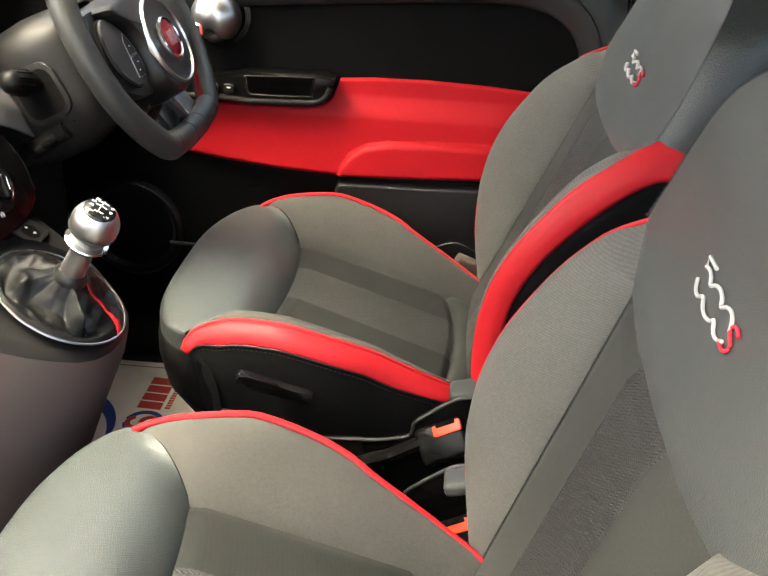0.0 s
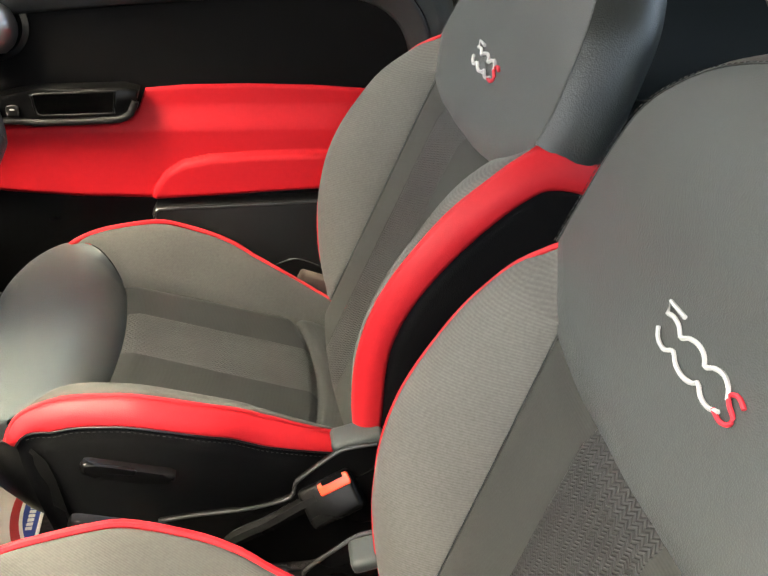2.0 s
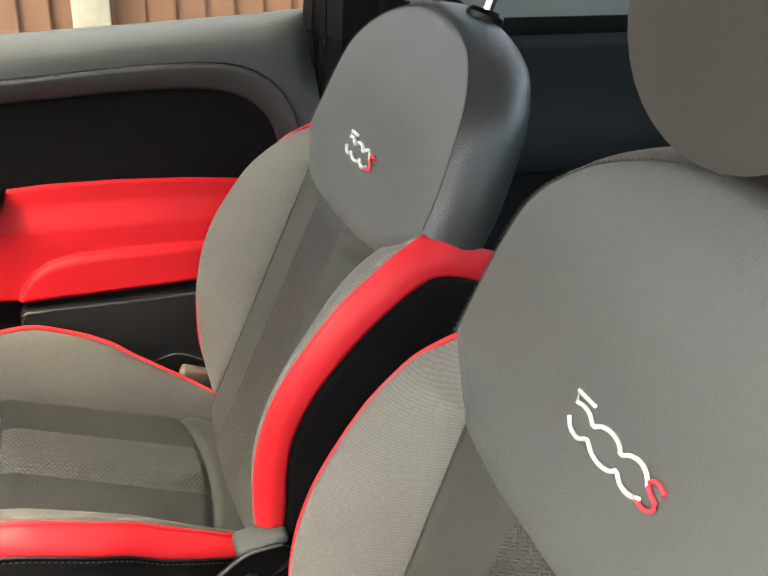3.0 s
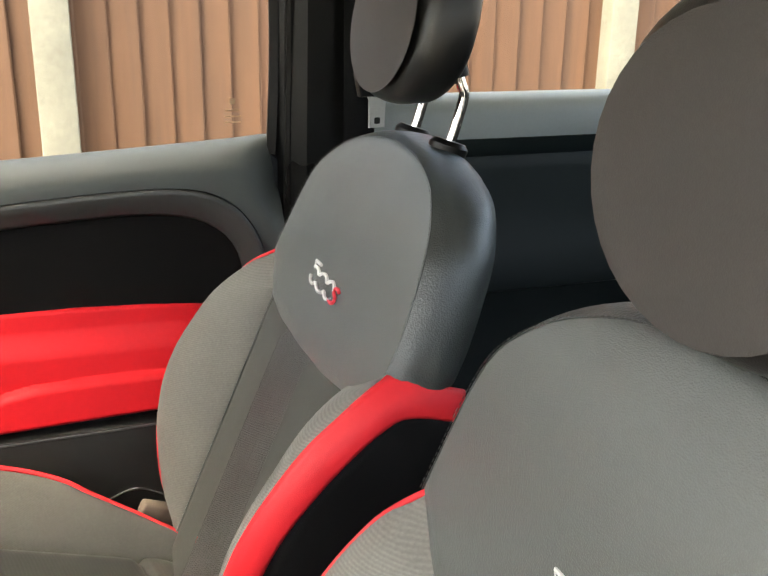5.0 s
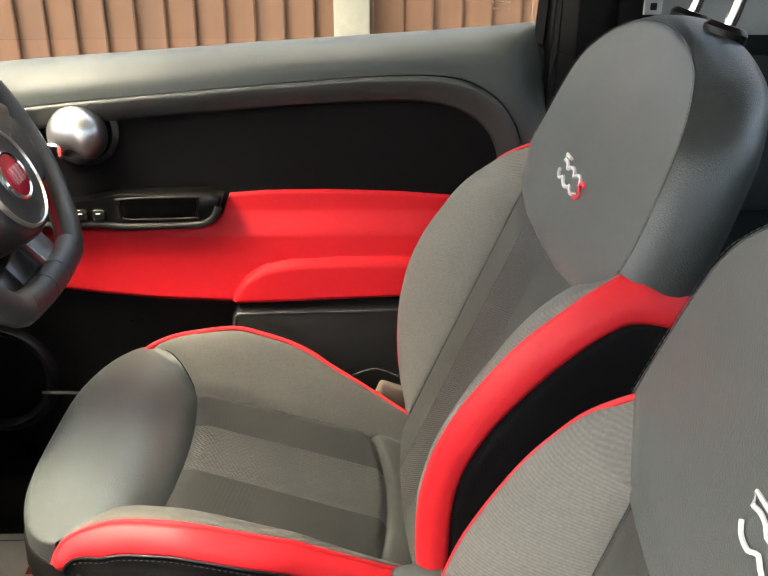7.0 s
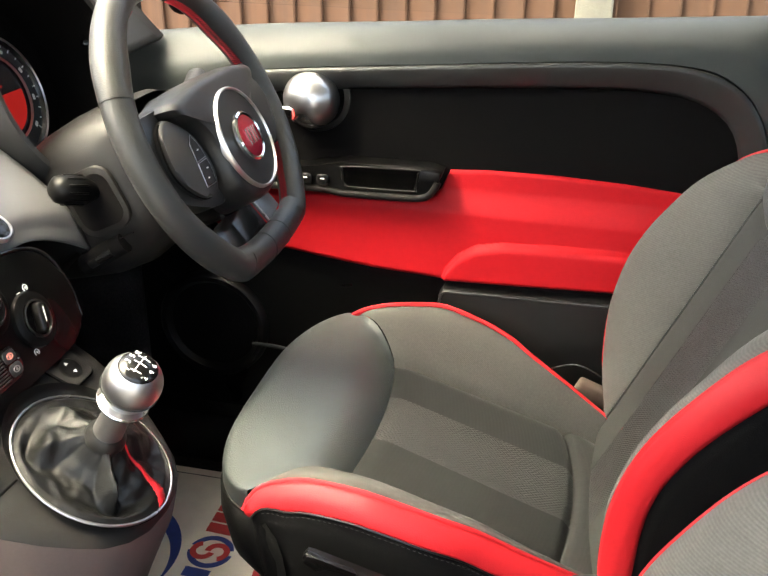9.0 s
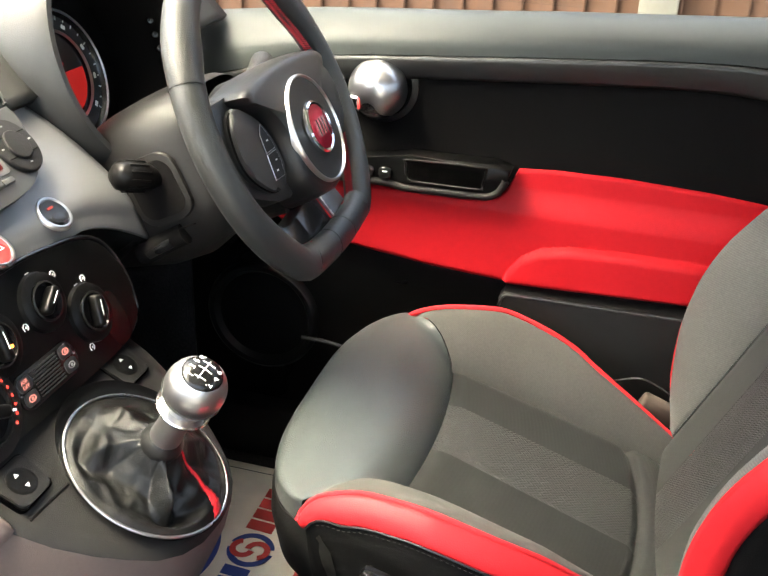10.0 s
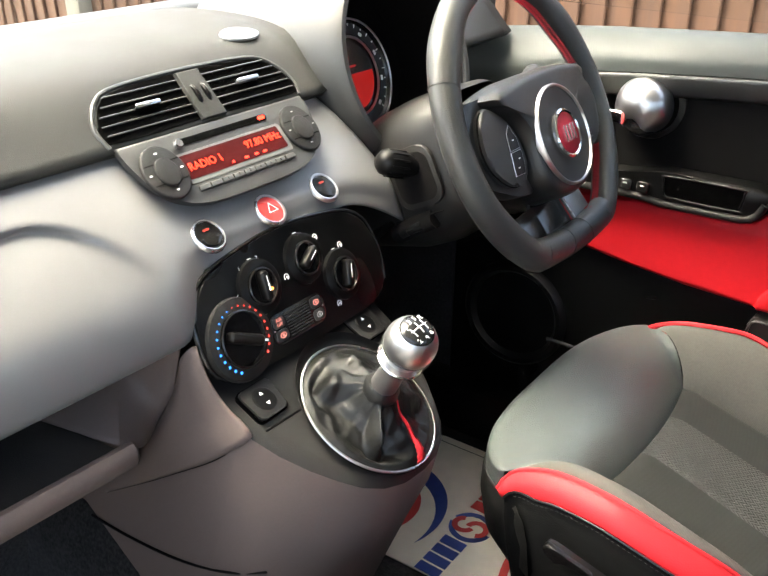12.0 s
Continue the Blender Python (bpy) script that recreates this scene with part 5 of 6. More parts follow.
for x, y, sign in ((-0.0275, -0.1055, "text"), (-0.0275, -0.1185, "symbol"), (0.0275, -0.1055, "symbol"), (0.0275, -0.1185, "dark")):
    k = part("key", plate(rounded(0.0165, 0.0115, 0.004, 3, KX + x, y), 0.0012, FL @ Matrix.Translation((0, 0, 0.0055)), 0.0005), KEY, keys)
    at = FL @ Matrix.Translation((KX + x, y, 0.0070))
    if sign == "text":
        words("key_text", "ASR", 0.0048, at @ Matrix.Translation((0, 0.0022, 0)), KEY_LAMP, k)
        words("key_text", "OFF", 0.0048, at @ Matrix.Translation((0, -0.0024, 0)), KEY_LAMP, k)
    else:
        mat = KEY_LAMP if sign == "symbol" else GREY_BELT
        part("key_symbol", tube([at @ Vector((0.0030 * math.cos(a) * (1.25 if abs(math.sin(a)) < 0.8 else 1.0), 0.0026 * math.sin(a), 0)) for a in np.linspace(0, 2 * math.pi, 17)], 0.0005, 5), mat, k)
        part("key_symbol", plate(rounded(0.0024, 0.0028, 0.0006, 2), 0.0004, at, 0), mat, k)
for u in (-0.036, 0.036):
    part("key_lamp", plate(ellipse(0.0009, 0.0009, 8, KX + u, -0.112), 0.0005, FL @ Matrix.Translation((0, 0, 0.0062)), 0), GREY_BELT, keys)
for j in range(9):
    part("key_rib", plate(rounded(0.034, 0.0010, 0.0004, 2, KX, -0.1232 + 0.0028 * j), 0.0008, FL @ Matrix.Translation((0, 0, 0.0058)), 0), KEY, keys)

# ---- console ----
console = thing("centre_console", "grey-brown plastic centre console around the gear lever", "console")


def console_ring(z, tip, hw, back=-0.66, n=14):
    side = [x for x in (back, -0.5, -0.42, -0.36, -0.32, -0.295, -0.275, -0.258) if x < tip - hw * 1.05 - 0.006]
    out = [(x, -hw, z) for x in (side + [tip - hw * 1.05 - 0.003] * 8)[:8]]
    for k in range(n + 1):
        a = -math.pi / 2 + math.pi * k / n
        c, s = math.cos(a), math.sin(a)
        out.append((tip - hw * 1.05 + hw * 1.05 * abs(c) ** 0.85, hw * abs(s) ** 0.85 * (1 if s > 0 else -1), z))
    out += [(x, hw, z) for x in (side + [tip - hw * 1.05 - 0.003] * 8)[:8]][::-1]
    return out


rows = []
for z, tip, hw in ((0.0, -0.292, 0.128), (0.10, -0.260, 0.124), (0.2, -0.224, 0.118), (0.3, -0.184, 0.113), (0.36, -0.157, 0.110), (0.395, -0.149, 0.107)):
    ring = [Vector(p) for p in console_ring(z, tip, hw)]
    for i, p in enumerate(ring):
        p.y *= 1 + 0.27 * min(1.0, max(0.0, (-0.19 - p.x) / 0.09)) * min(1.0, max(0.0, (z - 0.12) / 0.22))
        if p.y > 0:
            p.y *= 0.88
        if p.x < -0.40:
            fore = min(-0.43, -0.505 - (z - 0.27) * 0.95)
            p.y *= 1.0 if p.x > -0.45 else 0.55
            p.x = fore if p.x > -0.45 else min(p.x, fore - 0.01)
        if z > 0.3:
            lift = max(0.0, -0.15 - p.x) * 0.6
            p.z += min(lift, 0.12) * (z - 0.3) / 0.095
    rows.append(ring)
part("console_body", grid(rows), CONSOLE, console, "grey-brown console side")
rim = rows[-1]
inset = [Vector((p.x * 0.985 - 0.004, p.y * 0.94, p.z + 0.008)) for p in rim]
flat = [Vector((p.x * 0.97 - 0.01, p.y * 0.86, p.z + 0.0105)) for p in rim]
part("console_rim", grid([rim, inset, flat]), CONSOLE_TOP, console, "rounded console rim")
mid = [Vector((p.x, 0.0, p.z + 0.004)) for p in flat]
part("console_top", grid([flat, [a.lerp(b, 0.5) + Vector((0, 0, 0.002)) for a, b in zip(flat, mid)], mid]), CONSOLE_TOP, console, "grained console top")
part("lower_joint", tube([(-0.500, -0.1370, 0.2585), (-0.4366, -0.1366, 0.2589), (-0.362, -0.1362, 0.2672), (-0.2925, -0.1345, 0.2867), (-0.250, -0.121, 0.300)], 0.0016, 6, 24), VELOUR, console)
for x, y in ((-0.0965, 0.0525), (0.0712, 0.0620)):
    c = FC @ Matrix.Translation((x, y, 0.001))
    outline = [(u * (1.0 + 4.2 * v), v) for u, v in rounded(0.0385, 0.0345, 0.0055, 5)]
    b = part("window_rocker", plate(outline, 0.016, c @ Matrix.Translation((0, 0, -0.0140)), 0.0018), CONSOLE_TOP, console, "black window rocker switch")
    part("rocker_gap", plate([(u * 1.07, v * 1.07) for u, v in outline], 0.016, c @ Matrix.Translation((0, 0, -0.0165)), 0), RECESS_SHADE, b)
    part("rocker_dish", lathe([(0, 0.0021), (0.008, 0.0023), (0.0115, 0.0027), (0.0125, 0.0021)], c, 24), PLASTIC, b)
    for dy, up in ((0.0055, 1), (-0.0055, -1)):
        part("arrow", plate([(-0.0022, dy - 0.0012 * up), (0.0022, dy - 0.0012 * up), (0, dy + 0.0022 * up)], 0.0004, c @ Matrix.Translation((0, 0, 0.0027)), 0), WHITE, b)

left = smooth_rows([(-0.305, -0.141, 0.543), (-0.3157, -0.1465, 0.5287), (-0.3205, -0.1468, 0.5087), (-0.3344, -0.1470, 0.4784), (-0.3579, -0.1470, 0.4408), (-0.3760, -0.1470, 0.4190), (-0.402, -0.1468, 0.391), (-0.452, -0.146, 0.322)], 36)
right = smooth_rows([(-0.3030, -0.139, 0.5425), (-0.2935, -0.137, 0.513), (-0.2785, -0.1305, 0.4845), (-0.2640, -0.1262, 0.4715), (-0.2530, -0.1262, 0.4600), (-0.2685, -0.1352, 0.4462), (-0.294, -0.1420, 0.4263), (-0.328, -0.1452, 0.4035), (-0.383, -0.1460, 0.366), (-0.453, -0.1455, 0.3205)], 36)
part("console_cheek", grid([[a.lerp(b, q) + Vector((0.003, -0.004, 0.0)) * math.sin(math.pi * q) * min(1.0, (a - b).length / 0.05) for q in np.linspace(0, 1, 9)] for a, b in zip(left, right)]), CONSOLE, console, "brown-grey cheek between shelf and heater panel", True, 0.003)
part("upper_joint", tube([Vector((-0.2445, -0.070, 0.4637)), Vector((-0.2470, -0.100, 0.4622)), Vector((-0.2478, -0.1135, 0.4618))] + [p + Vector((0.0005, -0.0012, -0.0010)) for p in right[15:]], 0.0012, 6), VELOUR, console)

# ---- gear lever ----
gear = thing("gear_lever", "satin metal ball gear lever with black leather gaiter", "gear lever", (0, 0, 0))
GC = FC @ Matrix.Translation((-0.011, -0.0125, 0.005))
RA, RB = 0.069, 0.0735
part("gaiter_ring", tube([GC @ Vector((RA * math.cos(a), RB * math.sin(a), 0.002)) for a in np.linspace(0, 2 * math.pi, 65)], 0.0014, 8), DULL_CHROME, gear, "dull chrome gaiter ring")
part("gaiter_well", grid([[GC @ Vector(((RA - 0.0005 + 0.0022 * q + 0.007 * q * w) * math.cos(a), (RB - 0.0005 + 0.0022 * q + 0.011 * q * w) * math.sin(a), 0.0005 + (0.010 * w - 0.0005) * q ** 2)) for q in (0, 0.35, 0.7, 1.0)] for a in np.linspace(0, 2 * math.pi, 73) for w in (max(0.0, math.sin(a + 0.25)) ** 0.8,)]), PLASTIC, gear)
tip = Vector((-0.1526, -0.0256, 0.5453))
foot = Vector((-0.1905, -0.0148, 0.4797))
axis = (tip - foot).normalized()
foot -= axis * 0.004
NA, NT = 216, 54
# folds of the loose leather round the lever: angle, how far in from the ring, height there, height of the dip outside it
FOLDS = [(100, 0.55, 0.016, 0.010), (138, 0.40, 0.018, -0.005), (156, 0.62, 0.004, 0.001), (184, 0.70, 0.004, 0.003), (210, 0.60, 0.003, -0.004), (230, 0.38, 0.019, -0.009),
         (246, 0.68, 0.004, -0.005), (272, 0.46, 0.014, 0.008), (300, 0.66, 0.011, 0.004), (330, 0.45, 0.020, 0.010), (365, 0.52, 0.022, 0.011), (400, 0.58, 0.014, 0.006), (430, 0.42, 0.023, 0.010), (460, 0.55, 0.016, 0.010)]
up_ = GC.to_3x3() @ Vector((0, 0, 1))
cu, cw = Vector((0, 1, 0)), axis.cross(Vector((0, 1, 0)))
lift, flatrows = [], []
for i in range(NT + 1):
    t = i / NT
    heights, places = [], []
    for k in range(NA):
        a = 2 * math.pi * k / NA
        base = GC @ Vector(((RA - 0.001) * math.cos(a), (RB - 0.001) * math.sin(a), 0.001))
        collar = foot + axis * 0.002 + 0.0155 * (math.cos(a) * cu + math.sin(a) * cw)
        p = base.lerp(collar, t)
        deg = math.degrees(a) + 6 * math.sin(3 * a + 1) + 14 * (t - 0.4)
        deg = deg % 360
        deg = deg + 360 if deg < 100 else deg
        tr, hr, hv = lerp(FOLDS, deg)
        top_h = (collar - base).dot(up_)
        h = float(np.interp(t, [0, 0.12, 0.55 * tr, tr, 0.5 + 0.5 * tr, 1], [0, 0.003 + 0.45 * max(hv, 0), hv, hr, hr + 0.36 * (top_h - hr), top_h]))
        q = p * 60
        h += (0.0052 * (0.30 - abs(noise.noise(q * 0.8))) + 0.0016 * (0.3 - abs(noise.noise(q * 1.9 + Vector((3, 1, 7)))))) * math.sin(math.pi * t) ** 0.7
        h += 0.0006 * math.sin(19 * a + 2 * math.sin(5 * a)) * math.exp(-((1 - t) / 0.12) ** 2) + 0.0004 * math.sin(30 * a) * math.exp(-(t / 0.08) ** 2)
        heights.append(h - t * top_h)
        places.append(p)
    lift.append(heights)
    flatrows.append(places)
lift = np.array(lift)
for _ in range(2):
    lift[1:-1] = 0.5 * lift[1:-1] + 0.25 * (lift[:-2] + lift[2:])
    lift = 0.6 * lift + 0.2 * (np.roll(lift, 1, 1) + np.roll(lift, -1, 1))
rows = [[p + up_ * float(h) for p, h in zip(ps, hs)] for ps, hs in zip(flatrows, lift)]
part("gaiter", grid(rows, closed=True), GAITER, gear, "creased black leather gaiter")
seam = []
for i in range(NT + 1):
    k0 = 162 + round(14 * i / NT)
    seam.append([rows[i][k0 - 3] + up_ * 0.0010, rows[i][k0] + up_ * 0.0026, rows[i][k0 + 3] + up_ * 0.0010])
part("red_seam", grid(seam), RED_VINYL, gear, "red piping strip", True, 0.001)
TM = Matrix.Translation(foot) @ axis.to_track_quat("Z", "Y").to_matrix().to_4x4()
part("gaiter_collar", lathe([(0.0125, 0.012), (0.0175, 0.006), (0.0185, -0.004), (0.016, -0.010)], TM, 30), LEATHER_BLACK, gear)
part("lever_sleeve", lathe([(0.0, 0.0), (0.0135, 0.0), (0.0135, 0.004), (0.0122, 0.034), (0.0116, 0.054), (0.0, 0.054)], TM, 32), KNOB, gear, "satin metal sleeve")
part("lever_collar", lathe([(0.0113, 0.0465), (0.0175, 0.0490), (0.0222, 0.0540), (0.0228, 0.0560), (0.0218, 0.0572), (0.015, 0.058)], TM, 40), CHROME, gear)
BH = 0.0805
ball = [(0.013, BH - 0.0258), (0.018, BH - 0.0205)]
for k in range(2, 17):
    a = radians(-52 + 9.2 * k)
    ball.append((0.0245 * math.cos(a), BH + 0.0245 * math.sin(a)))
knob = part("gear_knob", lathe([(r, h) for r, h in ball if r > 1e-4] + [(0, BH + 0.0244)], TM, 48), KNOB, gear, "satin metal ball knob")
part("knob_waist", lathe([(0.0238, BH - 0.009), (0.0247, BH - 0.0075), (0.0243, BH - 0.006)], TM, 48), SILL, knob)
fz = (tip - foot).normalized().lerp(Vector((0.35, -0.25, 0.9)).normalized(), 0.35).normalized()
fx = (Vector((0, 1, 0)) - fz * fz.y).normalized()
FM = Matrix.Translation(TM @ Vector((0, 0, BH))) @ Matrix((fx, fz.cross(fx), fz)).transposed().to_4x4()
R = 0.0249
shift_disc = part("shift_disc", lathe([(0, R + 0.0003)] + [(R * math.sin(a), R * math.cos(a) + 0.0003) for a in np.linspace(0.08, 0.70, 9)] + [(R * math.sin(0.72), R * math.cos(0.72) - 0.001)], FM, 36), PLASTIC_GLOSS, knob, "black shift pattern disc")


def on_ball(x, y):
    x, y = x * 1.16, y * 1.16
    return FM @ Matrix.Translation((x, y, math.sqrt(max(0, R * R - x * x - y * y)) + 0.0008))


for ch, x, y in (("1", -0.0085, 0.005), ("3", -0.0028, 0.0075), ("5", 0.003, 0.0075), ("2", -0.0075, -0.0085), ("4", -0.001, -0.0095), ("6", 0.0055, -0.0085), ("R", 0.009, 0.006)):
    words("gear_number", ch, 0.0068, on_ball(x, y), WHITE, shift_disc)
for a, b in (((-0.0085, 0.0), (0.0085, 0.0)), ((-0.0075, 0.003), (-0.0068, -0.005)), ((-0.0005, 0.0045), (-0.0005, -0.0055)), ((0.0055, 0.0045), (0.0055, -0.005))):
    part("shift_line", tube([on_ball(*a).translation, on_ball((a[0] + b[0]) / 2, (a[1] + b[1]) / 2).translation, on_ball(*b).translation], 0.00045, 5), WHITE, shift_disc)

# ---- instrument pod ----
pod = thing("instrument_pod", "hooded round instrument cluster with red display", "instruments")
PA = Vector((0.93, 0, 0.30)).normalized()
PC = Vector((-0.455, 0.302, 0.691))
PM = frame_at(PC, (0, 1, 0), Vector((0, 1, 0)).cross(PA) * -1)
part("hood", lathe([(0.106, 0.0), (0.110, 0.03), (0.113, 0.065), (0.1155, 0.078), (0.119, 0.082), (0.126, 0.082), (0.133, 0.072), (0.139, 0.03), (0.142, -0.1), (0.14, -0.2)], PM, 64), TRIM, pod, "grey grained hood")
part("pod_wall", lathe([(0.0, -0.012), (0.104, -0.012), (0.1045, 0.0), (0.108, 0.03), (0.1115, 0.066), (0.1155, 0.0785)], PM, 64), VELOUR, pod)
GM = PM @ Matrix.Translation((-0.0085, -0.008, 0)) @ Matrix.Diagonal((0.88, 0.88, 1.0, 1.0))
dial = part("gauge", lathe([(0, -0.008), (0.074, -0.006), (0.078, 0.0), (0.080, 0.001), (0.0815, -0.006)], GM, 64), PLASTIC_GLOSS, pod, "round black gauge")
part("gauge_ring", lathe([(0.0780, 0.0), (0.0792, 0.002), (0.0808, 0.001)], GM, 64), SATIN, dial)
part("gauge_ring", lathe([(0.0535, -0.0045), (0.0548, -0.0015), (0.0575, -0.004)], GM, 64), SATIN, dial)
part("red_screen", plate([(0.047 * math.cos(a), 0.047 * math.sin(a)) for a in np.linspace(radians(176), radians(364), 40)], 0.001, GM @ Matrix.Translation((0, 0, -0.0062)), 0), GAUGE_RED, dial, "lit red gauge screen")
for k, w in enumerate((0.014, 0.022, 0.016)):
    part("screen_line", box((w, 0.0030, 0.0006), GM @ Matrix.Translation((-0.010 + 0.008 * k, 0.026 - 0.012 * k, -0.0035)), 0), GAUGE_RED, dial)
part("scale_ring", lathe([(0.059, -0.0058), (0.075, -0.0050)], GM, 64), POCKET, dial, "dark speed scale ring")
for k in range(25):
    a = radians(225 - 270 * k / 24)
    part("gauge_tick", plate(rounded(0.005 if k % 2 == 0 else 0.003, 0.0014, 0.0005, 2), 0.0005, GM @ Matrix.Translation((0.0722 * math.cos(a), 0.0722 * math.sin(a), -0.0048)) @ Matrix.Rotation(a, 4, "Z"), 0), WHITE, dial)
for k in range(0, 25, 3):
    a = radians(225 - 270 * k / 24)
    part("scale_number_bar", plate(rounded(0.0075, 0.0048, 0.001, 2), 0.0005, GM @ Matrix.Translation((0.0645 * math.cos(a), 0.0645 * math.sin(a), -0.0044)) @ Matrix.Rotation(a - math.pi / 2, 4, "Z"), 0), WHITE, dial)
for k in range(4):
    part("trip_button", lathe([(0, 0.008), (0.0035, 0.0075), (0.0045, 0.0)], PM @ Matrix.Translation((0.106, 0.02 - 0.016 * k, 0.05)) @ Matrix.Rotation(radians(-40), 4, "Y"), 14), PLASTIC_GLOSS, pod)
part("pod_emblem", plate(ellipse(0.026, 0.016), 0.003, frame_at((-0.472, 0.110, 0.7555), (0, 1, 0), (-0.96, 0, 0.20)), 0.0012), SATIN, dash, "oval silver dash badge")

# ---- steering ----
wheel = thing("steering_wheel", "black leather flat-bottomed steering wheel with silver trim", "steering wheel")
WM = frame_at((-0.198, 0.2945, 0.672), (0, 1, 0), (-0.438, 0, 0.899))

RIM_Z = -0.010


def rim_point(a):
    r = 0.1605
    x, y = r * math.cos(a), r * math.sin(a)
    if y < -0.1325:
        y = -0.1325 + (y + 0.1325) * 0.25
    return x, y


def grip_swell(deg):
    """How far the padded grips stand in from the rim, above and below the side spokes."""
    deg = abs((deg - 90 + 180) % 360 - 180)
    return 0.0065 * math.exp(-((deg - 52) / 16) ** 2) + 0.005 * math.exp(-((deg - 130) / 16) ** 2)


rows = []
N = 120
for i in range(N):
    a = 2 * math.pi * i / N
    x, y = rim_point(a)
    x2, y2 = rim_point(a + 0.02)
    d = Vector((x2 - x, y2 - y, 0)).normalized()
    n = Vector((d.y, -d.x, 0))
    grip = sum(math.exp(-((((math.degrees(a) - g + 180) % 360) - 180) / 9) ** 2) for g in (38, 142))
    low = sum(math.exp(-((((math.degrees(a) - g + 180) % 360) - 180) / 6) ** 2) for g in (-60, -120))
    ra, rb = 0.0165 + 0.0008 * grip + 0.001 * low, 0.0152 + 0.0010 * grip
    thumb = grip_swell(math.degrees(a))
    rows.append([WM @ (Vector((x, y, RIM_Z)) + n * (ra if math.cos(b) > 0 else ra + thumb) * math.cos(b) + Vector((0, 0, 1)) * rb * math.sin(b)) for b in np.linspace(0, 2 * math.pi, 16, endpoint=False)])
rows.append(rows[0])
part("rim", grid(rows, closed=True), material("rim_leather", (0.022, 0.0228, 0.0218), 0.44, 0, 0.1, 200, 0.2, 900, spec=0.4), wheel, "black leather rim")
for g in (-61, -119, -82, -98, 24, 156):
    a = radians(g)
    x, y = rim_point(a)
    ring = [WM @ (Vector((x, y, RIM_Z)) + Vector((x, y, 0)).normalized() * 0.0170 * math.cos(b) + Vector((0, 0, 1)) * 0.0155 * math.sin(b)) for b in np.linspace(0, 2 * math.pi, 20)]
    part("rim_joint", tube(ring, 0.0004, 5), LEATHER_BLACK, wheel)
for s in (-1, 1):
    for g0, g1 in ((12, 72), (-66, -24)):
        n = int(abs(g1 - g0) / 1.15)
        for flip in (0, 1):
            cross = []
            for k in range(n):
                g = g0 + (g1 - g0) * k / (n - 1)
                a = radians(g) if s > 0 else math.pi - radians(g)
                x, y = rim_point(a)
                d = Vector((x, y, 0)).normalized()
                off = 0.0042 if (k + flip) % 2 else -0.0042
                cross.append(WM @ (Vector((x, y, RIM_Z)) - d * (0.0165 + grip_swell(g)) + Vector((0, 0, off - 0.001))))
            part("stitching", tube(cross, 0.0008, 5), THREAD_RED, wheel, "red cross stitching")
# airbag cover: narrow round the badge, with shoulders along the top
half = [(0.0, 0.054), (0.05, 0.053), (0.095, 0.047), (0.107, 0.043), (0.107, 0.036), (0.082, 0.021), (0.068, 0.004), (0.061, -0.02), (0.062, -0.045), (0.058, -0.068), (0.040, -0.086), (0.0, -0.093)]
half = spline2(half, 40)
outline = half + [(-x, y) for x, y in half[-2:0:-1]]
rows = []
for i in range(17):
    t = i / 16
    f = math.sin(t * math.pi / 2) ** 0.9 if t else 0.0
    rows.append([WM @ Vector((0.003 + x * f, -0.022 + (y + 0.022) * f, 0.0195 - 0.004 * f ** 2 - 0.042 * max(0.0, t - 0.66) ** 2 / 0.1156)) for x, y in outline])
hub = part("airbag_cover", grid(rows, closed=True), BAG, wheel, "black airbag cover")
bc = WM @ Matrix.Translation((0.004, -0.0245, 0.0185))
part("cover_ring", lathe([(0.0535, 0.0010), (0.0545, 0.0034), (0.0556, 0.0034), (0.0568, 0.0016), (0.0572, -0.006)], bc, 64), SATIN, hub, "satin chrome ring")
part("cover_dish", lathe([(0, 0.0010), (0.03, 0.0006), (0.0538, 0.0010)], bc, 56), BAG, hub)
badge = part("badge", lathe([(0.0235, 0.006), (0.0255, 0.007), (0.0275, 0.0055), (0.028, 0.002)], bc, 44), CHROME, hub, "round chrome-edged badge")
part("badge_face", lathe([(0, 0.0078), (0.012, 0.0072), (0.0238, 0.0058)], bc, 44), material("badge_red", (0.32, 0.012, 0.03), 0.25, 0.3), badge, "dark red badge face")
for x in (-0.010, -0.003, 0.004, 0.011):
    part("badge_bar", box((0.0022, 0.018, 0.0008), bc @ pose(x, 0, 0.0079), 0), CHROME, badge)


def slab(corners, thick):
    """A thin plate between four corners in space, thick away from the driver."""
    c = [WM @ Vector(p) for p in corners]
    n = (c[1] - c[0]).cross(c[3] - c[0]).normalized()
    if n.dot(WM.to_3x3() @ Vector((0, 0, 1))) < 0:
        n = -n
    bm = bmesh.new()
    hi = [bm.verts.new(p) for p in c]
    lo = [bm.verts.new(p - n * thick) for p in c]
    top_face = bm.faces.new(hi)
    bm.faces.new(lo[::-1])
    for i in range(4):
        bm.faces.new((hi[i], lo[i], lo[(i + 1) % 4], hi[(i + 1) % 4]))
    bmesh.ops.bevel(bm, geom=list(top_face.edges), offset=0.0015, segments=2, affect="EDGES", profile=0.5)
    return bm


